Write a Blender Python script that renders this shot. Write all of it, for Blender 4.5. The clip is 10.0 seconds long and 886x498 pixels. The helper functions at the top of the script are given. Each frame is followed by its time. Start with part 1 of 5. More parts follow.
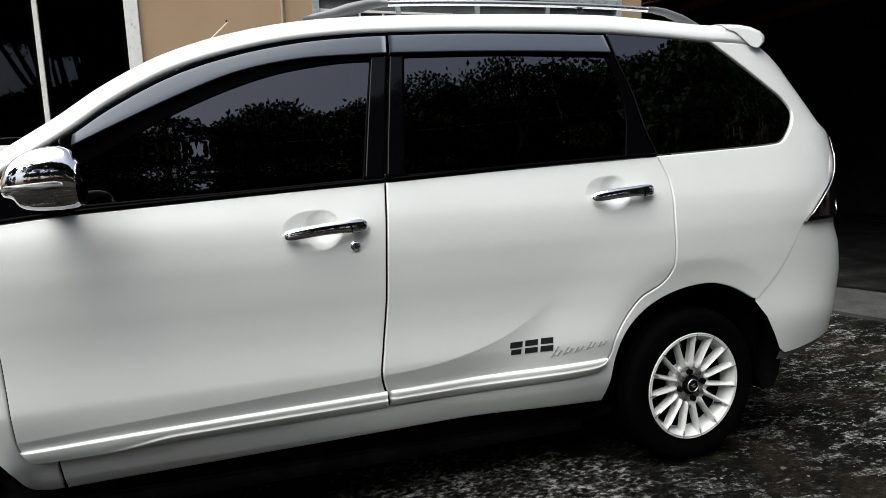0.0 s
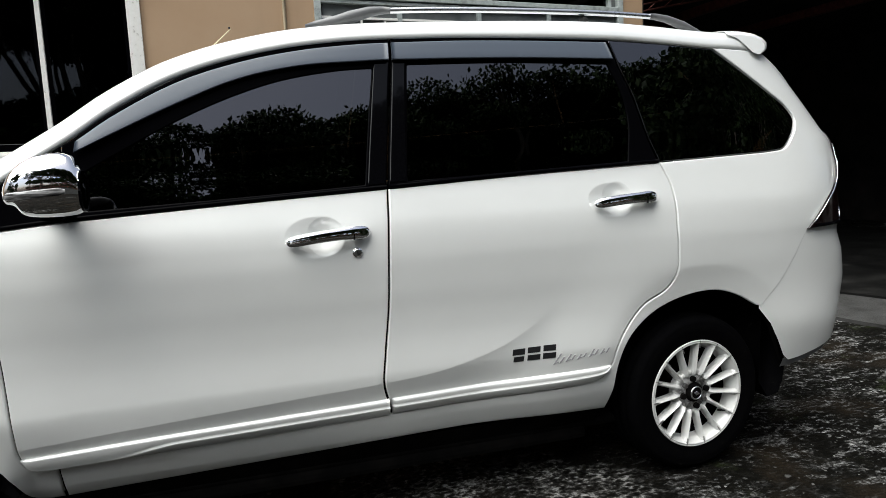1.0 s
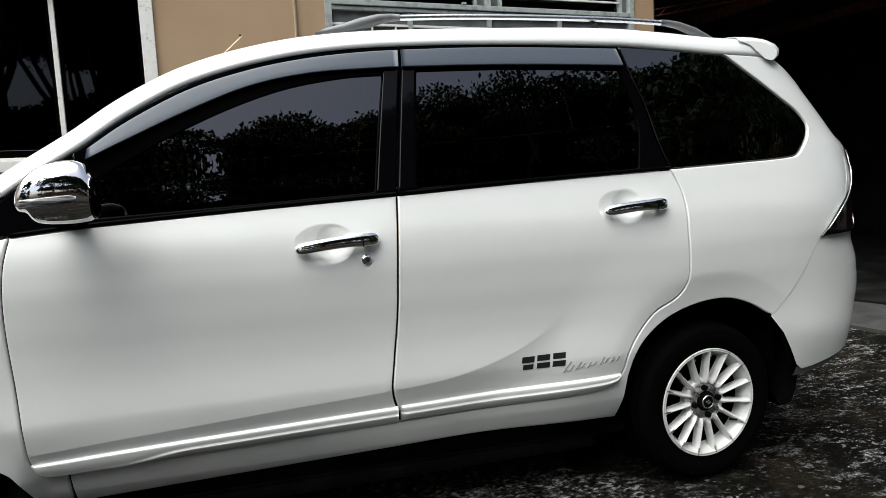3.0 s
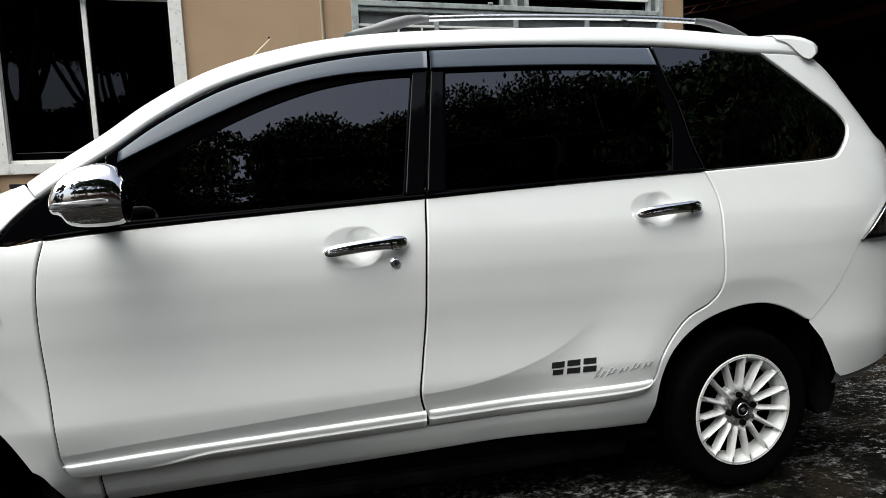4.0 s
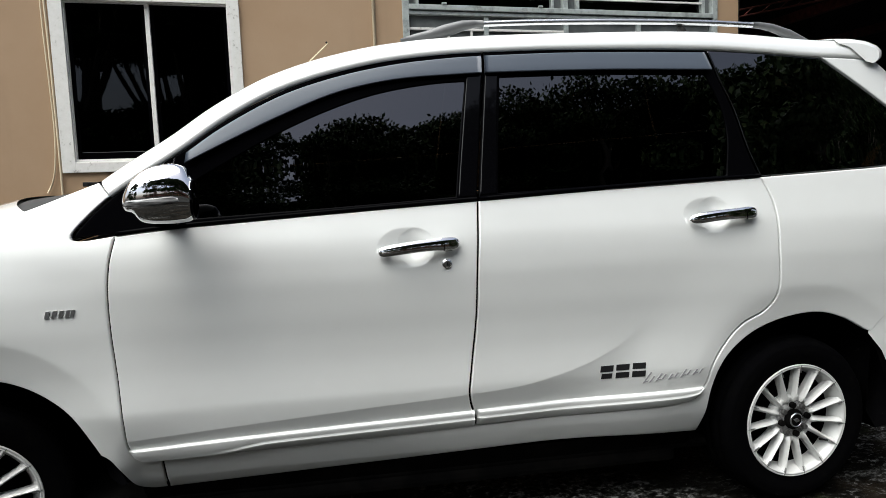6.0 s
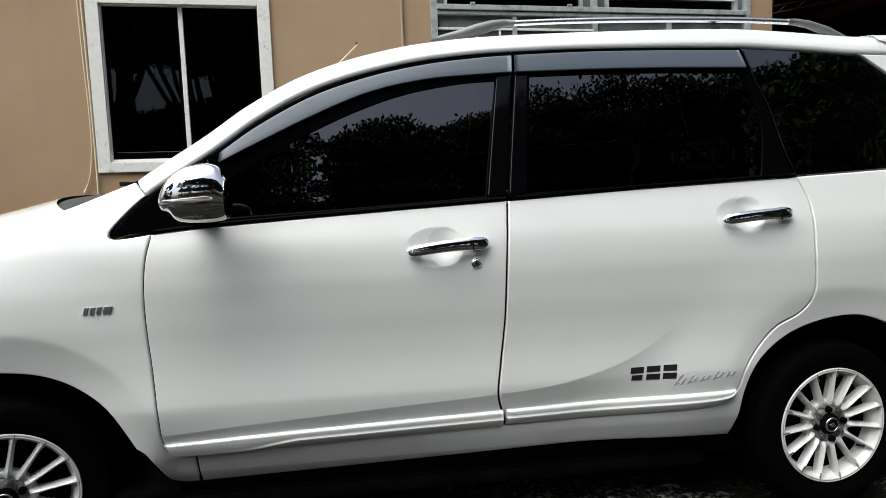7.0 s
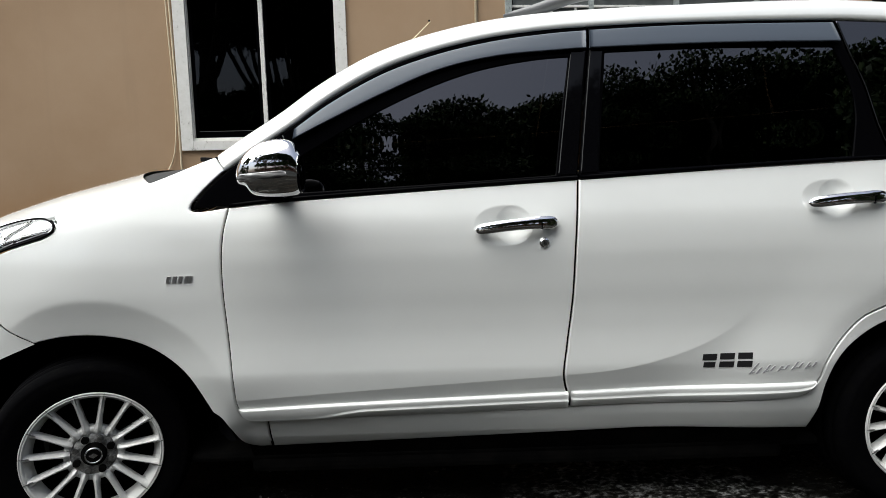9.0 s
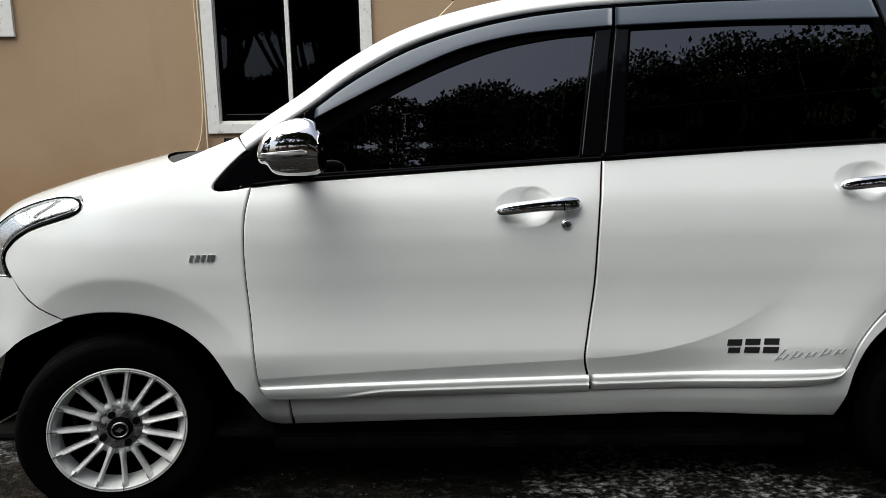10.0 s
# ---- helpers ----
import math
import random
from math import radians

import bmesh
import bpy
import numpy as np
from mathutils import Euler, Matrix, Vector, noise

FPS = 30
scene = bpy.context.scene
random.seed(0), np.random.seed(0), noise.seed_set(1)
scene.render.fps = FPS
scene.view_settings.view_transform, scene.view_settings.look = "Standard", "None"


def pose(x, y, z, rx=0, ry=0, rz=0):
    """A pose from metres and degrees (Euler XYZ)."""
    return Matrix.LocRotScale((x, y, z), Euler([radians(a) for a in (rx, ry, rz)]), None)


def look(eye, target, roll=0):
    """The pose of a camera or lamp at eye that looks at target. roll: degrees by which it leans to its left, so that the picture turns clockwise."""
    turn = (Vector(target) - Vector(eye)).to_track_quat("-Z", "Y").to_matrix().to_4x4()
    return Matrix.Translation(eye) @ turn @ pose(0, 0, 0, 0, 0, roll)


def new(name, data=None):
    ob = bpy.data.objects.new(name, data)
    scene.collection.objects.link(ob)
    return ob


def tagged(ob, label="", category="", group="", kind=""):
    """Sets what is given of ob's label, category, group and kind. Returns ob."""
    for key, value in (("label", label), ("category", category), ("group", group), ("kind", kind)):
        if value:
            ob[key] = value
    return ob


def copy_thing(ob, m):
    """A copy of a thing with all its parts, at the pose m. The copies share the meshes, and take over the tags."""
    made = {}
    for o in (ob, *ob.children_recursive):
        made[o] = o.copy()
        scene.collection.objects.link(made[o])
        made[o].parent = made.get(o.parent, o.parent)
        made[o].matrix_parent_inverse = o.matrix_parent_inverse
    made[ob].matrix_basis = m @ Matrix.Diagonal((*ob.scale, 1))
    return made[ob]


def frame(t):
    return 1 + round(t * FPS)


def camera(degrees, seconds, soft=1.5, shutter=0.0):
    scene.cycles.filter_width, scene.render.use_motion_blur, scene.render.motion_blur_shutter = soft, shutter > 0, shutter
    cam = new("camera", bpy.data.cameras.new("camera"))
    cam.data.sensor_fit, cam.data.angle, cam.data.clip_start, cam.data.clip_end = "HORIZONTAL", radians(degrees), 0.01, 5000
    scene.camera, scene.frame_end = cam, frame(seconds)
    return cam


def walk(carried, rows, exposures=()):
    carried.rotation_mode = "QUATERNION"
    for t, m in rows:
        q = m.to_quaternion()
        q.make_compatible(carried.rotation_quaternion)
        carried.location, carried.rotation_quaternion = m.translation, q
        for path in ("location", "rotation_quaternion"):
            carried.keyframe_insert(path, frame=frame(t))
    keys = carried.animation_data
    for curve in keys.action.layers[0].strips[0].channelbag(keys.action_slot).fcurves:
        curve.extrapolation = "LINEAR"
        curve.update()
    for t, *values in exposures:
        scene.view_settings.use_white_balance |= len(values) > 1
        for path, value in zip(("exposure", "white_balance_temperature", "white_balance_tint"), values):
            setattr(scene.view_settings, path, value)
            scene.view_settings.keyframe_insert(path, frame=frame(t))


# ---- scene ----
cam = camera(67.9, 10.0, soft=.8)
PATH = [
    (0, (1.147, -1.988, 1.154), (1.683, -0.077, 0.907), -2.8),
    (0.5, (1.146, -1.987, 1.149), (1.679, -0.072, 0.922), -2.9),
    (1, (1.145, -1.982, 1.155), (1.679, -0.068, 0.927), -2.8),
    (1.5, (1.148, -1.98, 1.158), (1.69, -0.068, 0.934), -2.3),
    (2, (1.154, -1.979, 1.159), (1.679, -0.062, 0.942), -2.5),
    (3.5, (1.146, -1.974, 1.164), (1.627, -0.044, 0.955), -2.8),
    (4, (1.141, -1.951, 1.168), (1.576, -0.009, 0.961), -2.8),
    (4.5, (1.137, -1.973, 1.168), (1.532, -0.023, 0.966), -2.5),
    (5, (1.127, -1.973, 1.168), (1.493, -0.017, 0.969), -2.3),
    (5.5, (1.117, -1.976, 1.17), (1.447, -0.013, 0.973), -2.2),
    (7, (1.098, -1.981, 1.171), (1.327, -0.003, 0.978), -2.1),
    (7.5, (1.107, -1.979, 1.168), (1.251, 0.006, 0.973), -2.0),
    (8, (1.092, -1.976, 1.165), (1.193, 0.01, 0.953), -1.4),
    (8.5, (1.103, -1.983, 1.162), (1.146, 0.004, 0.938), -1.3),
    (9, (1.101, -1.981, 1.157), (1.12, 0.005, 0.917), -1.5),
    (9.5, (1.106, -1.98, 1.147), (1.086, 0.003, 0.89), -1.5),
    (10, (1.114, -1.972, 1.141), (1.056, 0.008, 0.86), -1.3),
]
walk(cam, [(t, look(eye, target, roll)) for t, eye, target, roll in PATH], [(0, .67), (3.5, .68), (5, .69), (7, .66), (7.5, .57), (8.5, .55), (9.5, .55), (10, .55)])

from mathutils.geometry import delaunay_2d_cdt

SKY, SUN, STEER = .115, 5.0, 21
# trees: x, y, height, spread, seed, leaves, share of bare trunk
TREES = ((-3.0, -12.0, 9.4, 2.8, 28, 60000, .36), (-.7, -13.2, 9.4, 2.6, 46, 60000, .26), (1.0, -12.0, 9.25, 2.7, 11, 60000, .34), (2.6, -12.2, 9.5, 2.5, 12, 60000, .34), (4.6, -12.4, 10.0, 2.3, 41, 50000, .30), (6.1, -12.6, 10.6, 2.5, 40, 56000, .30), (7.6, -12.4, 10.7, 2.6, 27, 64000, .34),
         (10.0, -12.0, 10.6, 2.6, 13, 64000, .36), (12.2, -13.0, 10.6, 2.8, 39, 50000, .30), (13.8, -12.4, 10.8, 3.4, 14, 56000, .36), (-9.4, -13, 10.5, 3.8, 15, 15000, .4),
         (-3.6, -19.0, 12.0, 4.6, 16, 30000, .5), (3.5, -18.0, 9.6, 5.0, 17, 30000, .45), (10.5, -18.0, 14.0, 5.4, 18, 30000, .45), (19.0, -13.0, 14.5, 4.0, 19, 46000, .36),
         (-7.2, -12.0, 4.6, 2.2, 21, 16000, .15), (-1.4, -13.0, 4.2, 2.0, 22, 16000, .15), (2.4, -14.0, 6.6, 2.5, 23, 24000, .15), (6.4, -14.0, 7.2, 2.6, 24, 24000, .15), (11.0, -14.0, 7.2, 2.6, 25, 24000, .15), (-4.6, -15.0, 4.6, 2.2, 26, 18000, .15), (16.0, -14.0, 6.5, 2.8, 29, 20000, .15),
         (19.5, -12.0, 6.0, 3.0, 30, 20000, .12), (13.4, -11.0, 4.6, 2.2, 31, 18000, .12), (23.0, -11.0, 7.0, 3.2, 32, 22000, .12), (-5.4, -12.6, 9.0, 2.8, 33, 15000, .36),
         # Trees at x 9.2 and 11.6 are unseen, added to hold back light.
         (12.6, -9.6, 6.0, 2.6, 35, 20000, .12), (9.2, -5.4, 6.5, 2.8, 47, 60000, .14), (11.6, -6.8, 7.3, 2.6, 48, 52000, .14), (14.2, -6.6, 10.5, 2.8, 36, 40000, .12), (14.2, -3.4, 9.0, 2.8, 37, 36000, .12), (17.5, -10.0, 9.5, 2.8, 38, 36000, .12),
         # Tree at (-8.5, -3.2) is unseen, added to darken the mirror's reflection.
         (.6, -12.8, 4.8, 2.0, 42, 22000, .12), (4.4, -13.2, 6.4, 2.2, 43, 22000, .12), (8.8, -13.2, 6.4, 2.3, 44, 22000, .12), (-3.0, -13.4, 4.4, 2.0, 45, 22000, .12), (-8.5, -3.2, 6.5, 2.6, 50, 30000, .14), (.15, -12.3, 8.9, 1.8, 51, 50000, .22))


# ---- world and light ----
world = bpy.data.worlds.new("overcast_sky")
scene.world = world
world.use_nodes = True
wn = world.node_tree.nodes
sky = wn.new("ShaderNodeTexSky")
sky.sky_type, sky.sun_disc = "NISHITA", False
sky.sun_elevation, sky.sun_rotation = radians(68), radians(231)
sky.air_density, sky.dust_density, sky.ozone_density = 1.0, 4.0, 1.0
cloud = wn.new("ShaderNodeHueSaturation")
cloud.inputs["Saturation"].default_value = .62
world.node_tree.links.new(sky.outputs[0], cloud.inputs["Color"])
world.node_tree.links.new(cloud.outputs[0], wn["Background"].inputs[0])
wn["Background"].inputs[1].default_value = SKY

sun = new("sun", bpy.data.lights.new("sun", "SUN"))
sun.data.energy, sun.data.angle, sun.data.color = SUN, radians(90), (.975, 1.0, .965)
sun.matrix_world = look((-5.4, -.5, 9), (0, 0, 0))


# ---- materials ----
def material(name, color, rough=.5, metal=0.0, coat=0.0, spec=.5, coat_rough=.03):
    m = bpy.data.materials.new(name)
    m.use_nodes = True
    b = m.node_tree.nodes["Principled BSDF"]
    b.inputs["Base Color"].default_value = (*color, 1)
    b.inputs["Roughness"].default_value, b.inputs["Metallic"].default_value = rough, metal
    b.inputs["Coat Weight"].default_value, b.inputs["Coat Roughness"].default_value = coat, coat_rough
    b.inputs["Specular IOR Level"].default_value = spec
    return m


def node(m, kind, **settings):
    n = m.node_tree.nodes.new(kind)
    for key, value in settings.items():
        n.inputs[key].default_value = value
    return n


def link(m, a, b):
    m.node_tree.links.new(a, b)


def noise_out(m, scale, detail=4.0, rough=.55, stretch=(1, 1, 1)):
    tc = node(m, "ShaderNodeTexCoord")
    mp = node(m, "ShaderNodeMapping", Scale=stretch)
    n = node(m, "ShaderNodeTexNoise", Scale=scale, Detail=detail, Roughness=rough)
    link(m, tc.outputs["Object"], mp.inputs[0])
    link(m, mp.outputs[0], n.inputs["Vector"])
    return n.outputs["Fac"]


def ramp(m, fac, stops):
    r = node(m, "ShaderNodeValToRGB")
    while len(r.color_ramp.elements) < len(stops):
        r.color_ramp.elements.new(.5)
    for e, (p, c) in zip(r.color_ramp.elements, stops):
        e.position, e.color = p, (*c, 1)
    link(m, fac, r.inputs[0])
    return r.outputs[0]


def mixed(m, fac, a, b, blend="MIX"):
    n = m.node_tree.nodes.new("ShaderNodeMix")
    n.data_type, n.blend_type = "RGBA", blend
    for slot, v in ((0, fac), (6, a), (7, b)):
        if hasattr(v, "links"):
            link(m, v, n.inputs[slot])
        elif slot == 0:
            n.inputs[0].default_value = v
        else:
            n.inputs[slot].default_value = (*v, 1)
    return n.outputs[2]


def set_color(m, out):
    link(m, out, m.node_tree.nodes["Principled BSDF"].inputs["Base Color"])


def set_rough(m, fac, lo, hi):
    n = node(m, "ShaderNodeMapRange")
    n.inputs["To Min"].default_value, n.inputs["To Max"].default_value = lo, hi
    link(m, fac, n.inputs["Value"])
    link(m, n.outputs[0], m.node_tree.nodes["Principled BSDF"].inputs["Roughness"])


def set_bump(m, fac, strength, distance):
    b = node(m, "ShaderNodeBump", Strength=strength, Distance=distance)
    link(m, fac, b.inputs["Height"])
    link(m, b.outputs[0], m.node_tree.nodes["Principled BSDF"].inputs["Normal"])


PAINT = material("pearl_white_paint", (.76, .765, .755), .38, .28, 1.0, .5, .07)
set_color(PAINT, ramp(PAINT, noise_out(PAINT, 3.0, 3), [(.35, (.775, .79, .775)), (.7, (.805, .82, .805))]))
set_rough(PAINT, noise_out(PAINT, 9.0, 5), .32, .45)
BLACK_TRIM = material("satin_black_trim", (.0012, .0012, .0016), .1, 0, 0, .012)
set_rough(BLACK_TRIM, noise_out(BLACK_TRIM, 14.0, 4), .05, .14)
PILLAR_BLACK = material("gloss_black_pillar", (.0015, .0015, .002), .03, 0, 0, .17)
set_rough(PILLAR_BLACK, noise_out(PILLAR_BLACK, 3.0, 3), .015, .05)
RUBBER = material("black_rubber", (.012, .012, .012), .75, 0, 0, .3)
set_color(RUBBER, ramp(RUBBER, noise_out(RUBBER, 26.0, 6), [(.45, (.004, .004, .004)), (.75, (.014, .0135, .013))]))
TYRE = material("tyre_rubber", (.002, .002, .002), .9, 0, 0, .02)
set_color(TYRE, ramp(TYRE, noise_out(TYRE, 30.0, 8, .7), [(.5, (.0012, .0012, .0015)), (.66, (.002, .002, .002)), (.74, (.06, .06, .062))]))
set_bump(TYRE, noise_out(TYRE, 90.0, 4), .25, .004)
# Near-black: deep shade of underbody and wheel hollows is put into the colour.
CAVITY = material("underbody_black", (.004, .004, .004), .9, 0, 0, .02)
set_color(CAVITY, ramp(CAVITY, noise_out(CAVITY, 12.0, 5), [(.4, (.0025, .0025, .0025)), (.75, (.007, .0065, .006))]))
CHROME = material("chrome", (.86, .86, .87), .06, 1.0)
set_rough(CHROME, noise_out(CHROME, 16.0, 4), .02, .06)
SATIN_METAL = material("satin_aluminium", (.62, .63, .64), .28, 1.0)
set_rough(SATIN_METAL, noise_out(SATIN_METAL, 20.0, 4, .6, (.2, 1, 1)), .2, .36)
GREY_PLASTIC = material("grey_plastic", (.10, .103, .106), .45, 0, .1)
set_rough(GREY_PLASTIC, noise_out(GREY_PLASTIC, 40.0, 4), .36, .55)
RIM_PAINT = material("white_rim_lacquer", (.72, .72, .70), .3, 0, .8)
set_color(RIM_PAINT, ramp(RIM_PAINT, noise_out(RIM_PAINT, 22.0, 6, .65), [(.30, (.60, .59, .57)), (.42, (.58, .585, .57)), (.8, (.65, .655, .64))]))
RIM_DARK = material("grey_hub_metal", (.16, .16, .16), .35, .8)
set_color(RIM_DARK, ramp(RIM_DARK, noise_out(RIM_DARK, 45.0, 5), [(.4, (.07, .07, .07)), (.7, (.32, .32, .31))]))
HUB_GREY = material("scuffed_hub_alloy", (.2, .2, .2), .4, .5)
set_color(HUB_GREY, ramp(HUB_GREY, noise_out(HUB_GREY, 38.0, 6, .7), [(.36, (.08, .08, .08)), (.5, (.34, .34, .335)), (.66, (.66, .66, .65))]))
DECAL_BLACK = material("black_vinyl", (.012, .012, .013), .35)
DECAL_GREY = material("grey_vinyl", (.30, .30, .31), .4)
VISOR = material("smoked_acrylic", (.058, .072, .094), .34, 0, 0, .4, .1)
set_rough(VISOR, noise_out(VISOR, 6.0, 3), .30, .40)


def tinted_glass(name, color, rough=.0, ior=1.5, sheen=(1, 1, 1)):
    m = material(name, color, rough)
    b = m.node_tree.nodes["Principled BSDF"]
    b.inputs["Transmission Weight"].default_value, b.inputs["IOR"].default_value = 1.0, ior
    b.inputs["Specular Tint"].default_value = (*sheen, 1)
    return m


FILM_GLASS = tinted_glass("dark_film_glass", (.0003, .0003, .0003), 0, 1.92, (.93, .94, 1.0))
HOUSE_GLASS = tinted_glass("dark_house_glass", (.03, .03, .032), .01, 1.40, (.86, .90, 1.0))
CLEAR = tinted_glass("clear_lens", (.95, .96, .97))
RED_LENS = material("dark_red_lens", (.004, .0012, .0012), .12, 0, .25, .3)
LAMP_METAL = material("lamp_reflector", (.9, .9, .9), .15, 1.0)
set_rough(LAMP_METAL, noise_out(LAMP_METAL, 14.0, 3), .06, .22)
SIGNAL_LENS = material("ribbed_signal_lens", (.42, .42, .42), .22, .35, .5)
set_color(SIGNAL_LENS, ramp(SIGNAL_LENS, noise_out(SIGNAL_LENS, 70.0, 3, .5, (.25, .3, 2.2)), [(.38, (.03, .03, .03)), (.5, (.13, .13, .13)), (.66, (.42, .42, .42))]))
MIRROR = material("mirror_glass", (.3, .31, .32), .01, 1.0)

# ---- mesh helpers ----
MIDDLE, HALF = 1.33, .83


def tilt_normals(me, normals):
    me.normals_split_custom_set_from_vertices(normals)


def put_mesh(name, verts, faces, mat, parent=None, label="", normals=None, smooth=True):
    me = bpy.data.meshes.new(name)
    me.from_pydata([tuple(float(c) for c in v) for v in verts], [], faces)
    me.polygons.foreach_set("use_smooth", [smooth] * len(me.polygons))
    me.materials.append(mat)
    me.update()
    if normals is not None:
        tilt_normals(me, [tuple(float(c) for c in n) for n in normals])
    ob = new(name, me)
    ob.parent = parent
    return tagged(ob, label)


def part(name, bm, mat, parent=None, label="", smooth=False):
    me = bpy.data.meshes.new(name)
    for f in bm.faces:
        f.smooth = smooth
    bm.to_mesh(me)
    bm.free()
    me.materials.append(mat)
    ob = new(name, me)
    ob.parent = parent
    return tagged(ob, label)


def box_into(bm, lo, hi, bevel=0.0, turn=None):
    c, d = [(a + b) / 2 for a, b in zip(lo, hi)], [b - a for a, b in zip(lo, hi)]
    m = Matrix.Translation(c) @ (turn or Matrix()) @ Matrix.Diagonal((*d, 1))
    made = bmesh.ops.create_cube(bm, size=1, matrix=m)["verts"]
    if bevel:
        edges = {e for v in made for e in v.link_edges}
        bmesh.ops.bevel(bm, geom=list(edges), offset=bevel, segments=2, affect="EDGES", profile=.6)
    return bm


def box(lo, hi, bevel=0.0, turn=None):
    return box_into(bmesh.new(), lo, hi, bevel, turn)


def grid_faces(nu, nv, close_u=False, close_v=False, flip=False):
    faces = []
    for i in range(nu if close_u else nu - 1):
        for j in range(nv if close_v else nv - 1):
            a, b = i * nv + j, ((i + 1) % nu) * nv + j
            c, d = ((i + 1) % nu) * nv + (j + 1) % nv, i * nv + (j + 1) % nv
            faces.append((a, d, c, b) if flip else (a, b, c, d))
    return faces


def tube(name, points, radius, mat, parent=None, label="", sides=8, flat=1.0):
    """A round bar along the points; radius may be one number for each of them."""
    p = [Vector(q) for q in points]
    r = radius if isinstance(radius, (list, tuple)) else [radius] * len(p)
    verts = []
    for i, q in enumerate(p):
        t = (p[min(i + 1, len(p) - 1)] - p[max(i - 1, 0)]).normalized()
        a = t.cross(Vector((0, 0, 1)) if abs(t.z) < .9 else Vector((0, 1, 0))).normalized()
        b = a.cross(t)
        for k in range(sides):
            g = 2 * math.pi * k / sides
            verts.append(q + a * (r[i] * math.cos(g)) + b * (r[i] * flat * math.sin(g)))
    faces = grid_faces(len(p), sides, close_v=True)
    faces += [tuple(range(sides))[::-1], tuple(len(verts) - sides + k for k in range(sides))]
    return put_mesh(name, verts, faces, mat, parent, label)


def spline(points, gap=.012):
    """A smooth line through the points, in short even steps."""
    p = [np.array(q, float) for q in points]
    if len(p) == 2:
        n = max(1, round(np.linalg.norm(p[1] - p[0]) / gap))
        return [p[0] + (p[1] - p[0]) * k / n for k in range(n + 1)]
    ext = [2 * p[0] - p[1], *p, 2 * p[-1] - p[-2]]
    out = [p[0]]
    for i in range(1, len(ext) - 2):
        a, b, c, d = ext[i - 1:i + 3]
        n = max(2, round(np.linalg.norm(c - b) / gap))
        t0 = 0
        t1 = t0 + max(np.linalg.norm(b - a), 1e-6) ** .5
        t2 = t1 + max(np.linalg.norm(c - b), 1e-6) ** .5
        t3 = t2 + max(np.linalg.norm(d - c), 1e-6) ** .5
        for k in range(1, n + 1):
            t = t1 + (t2 - t1) * k / n
            a1, a2, a3 = ((t1 - t) * a + (t - t0) * b) / (t1 - t0), ((t2 - t) * b + (t - t1) * c) / (t2 - t1), ((t3 - t) * c + (t - t2) * d) / (t3 - t2)
            b1, b2 = ((t2 - t) * a1 + (t - t0) * a2) / (t2 - t0), ((t3 - t) * a2 + (t - t1) * a3) / (t3 - t1)
            out.append(((t2 - t) * b1 + (t - t1) * b2) / (t2 - t1))
    return out


def even(points, n):
    """n + 1 points at even steps along a line."""
    p = np.array(points)
    s = np.concatenate([[0], np.cumsum(np.linalg.norm(np.diff(p, axis=0), axis=1))])
    t = np.linspace(0, s[-1], n + 1)
    return np.stack([np.interp(t, s, p[:, k]) for k in range(p.shape[1])], 1)


def outline(*runs, gap=.012):
    """A closed outline of smooth runs that meet in corners."""
    pts = []
    for run in runs:
        for q in spline(run, gap):
            if not pts or np.linalg.norm(q - pts[-1]) > .002:
                pts.append(q)
    while np.linalg.norm(pts[0] - pts[-1]) < .002:
        pts.pop()
    pts = np.array(pts)
    area = np.sum(pts[:, 0] * np.roll(pts[:, 1], -1) - np.roll(pts[:, 0], -1) * pts[:, 1])
    return pts if area > 0 else pts[::-1]


def shrink(pts, d):
    e = np.roll(pts, -1, 0) - pts
    n = np.stack([-e[:, 1], e[:, 0]], 1)
    n /= np.linalg.norm(n, axis=1)[:, None] + 1e-9
    m = n + np.roll(n, 1, 0)
    m /= np.maximum(np.linalg.norm(m, axis=1)[:, None], .4)
    return pts + m * d, -m


def inside(q, pts):
    x, y = q[:, 0][:, None], q[:, 1][:, None]
    x0, y0 = pts[:, 0][None], pts[:, 1][None]
    x1, y1 = np.roll(pts[:, 0], -1)[None], np.roll(pts[:, 1], -1)[None]
    cross = ((y0 > y) != (y1 > y)) & (x < (x1 - x0) * (y - y0) / (y1 - y0 + 1e-12) + x0)
    return cross.sum(1) % 2 == 1


def far_from(q, pts, d):
    return np.array([np.min(np.sum((pts - p) ** 2, 1)) > d * d for p in q]) if len(q) else np.zeros(0, bool)


def flank_normal(x, z):
    e = .0008
    n = np.stack([(side_y(x + e, z) - side_y(x - e, z)) / (2 * e), -np.ones_like(x), (side_y(x, z + e) - side_y(x, z - e)) / (2 * e)], 1)
    return n / np.linalg.norm(n, axis=1)[:, None]


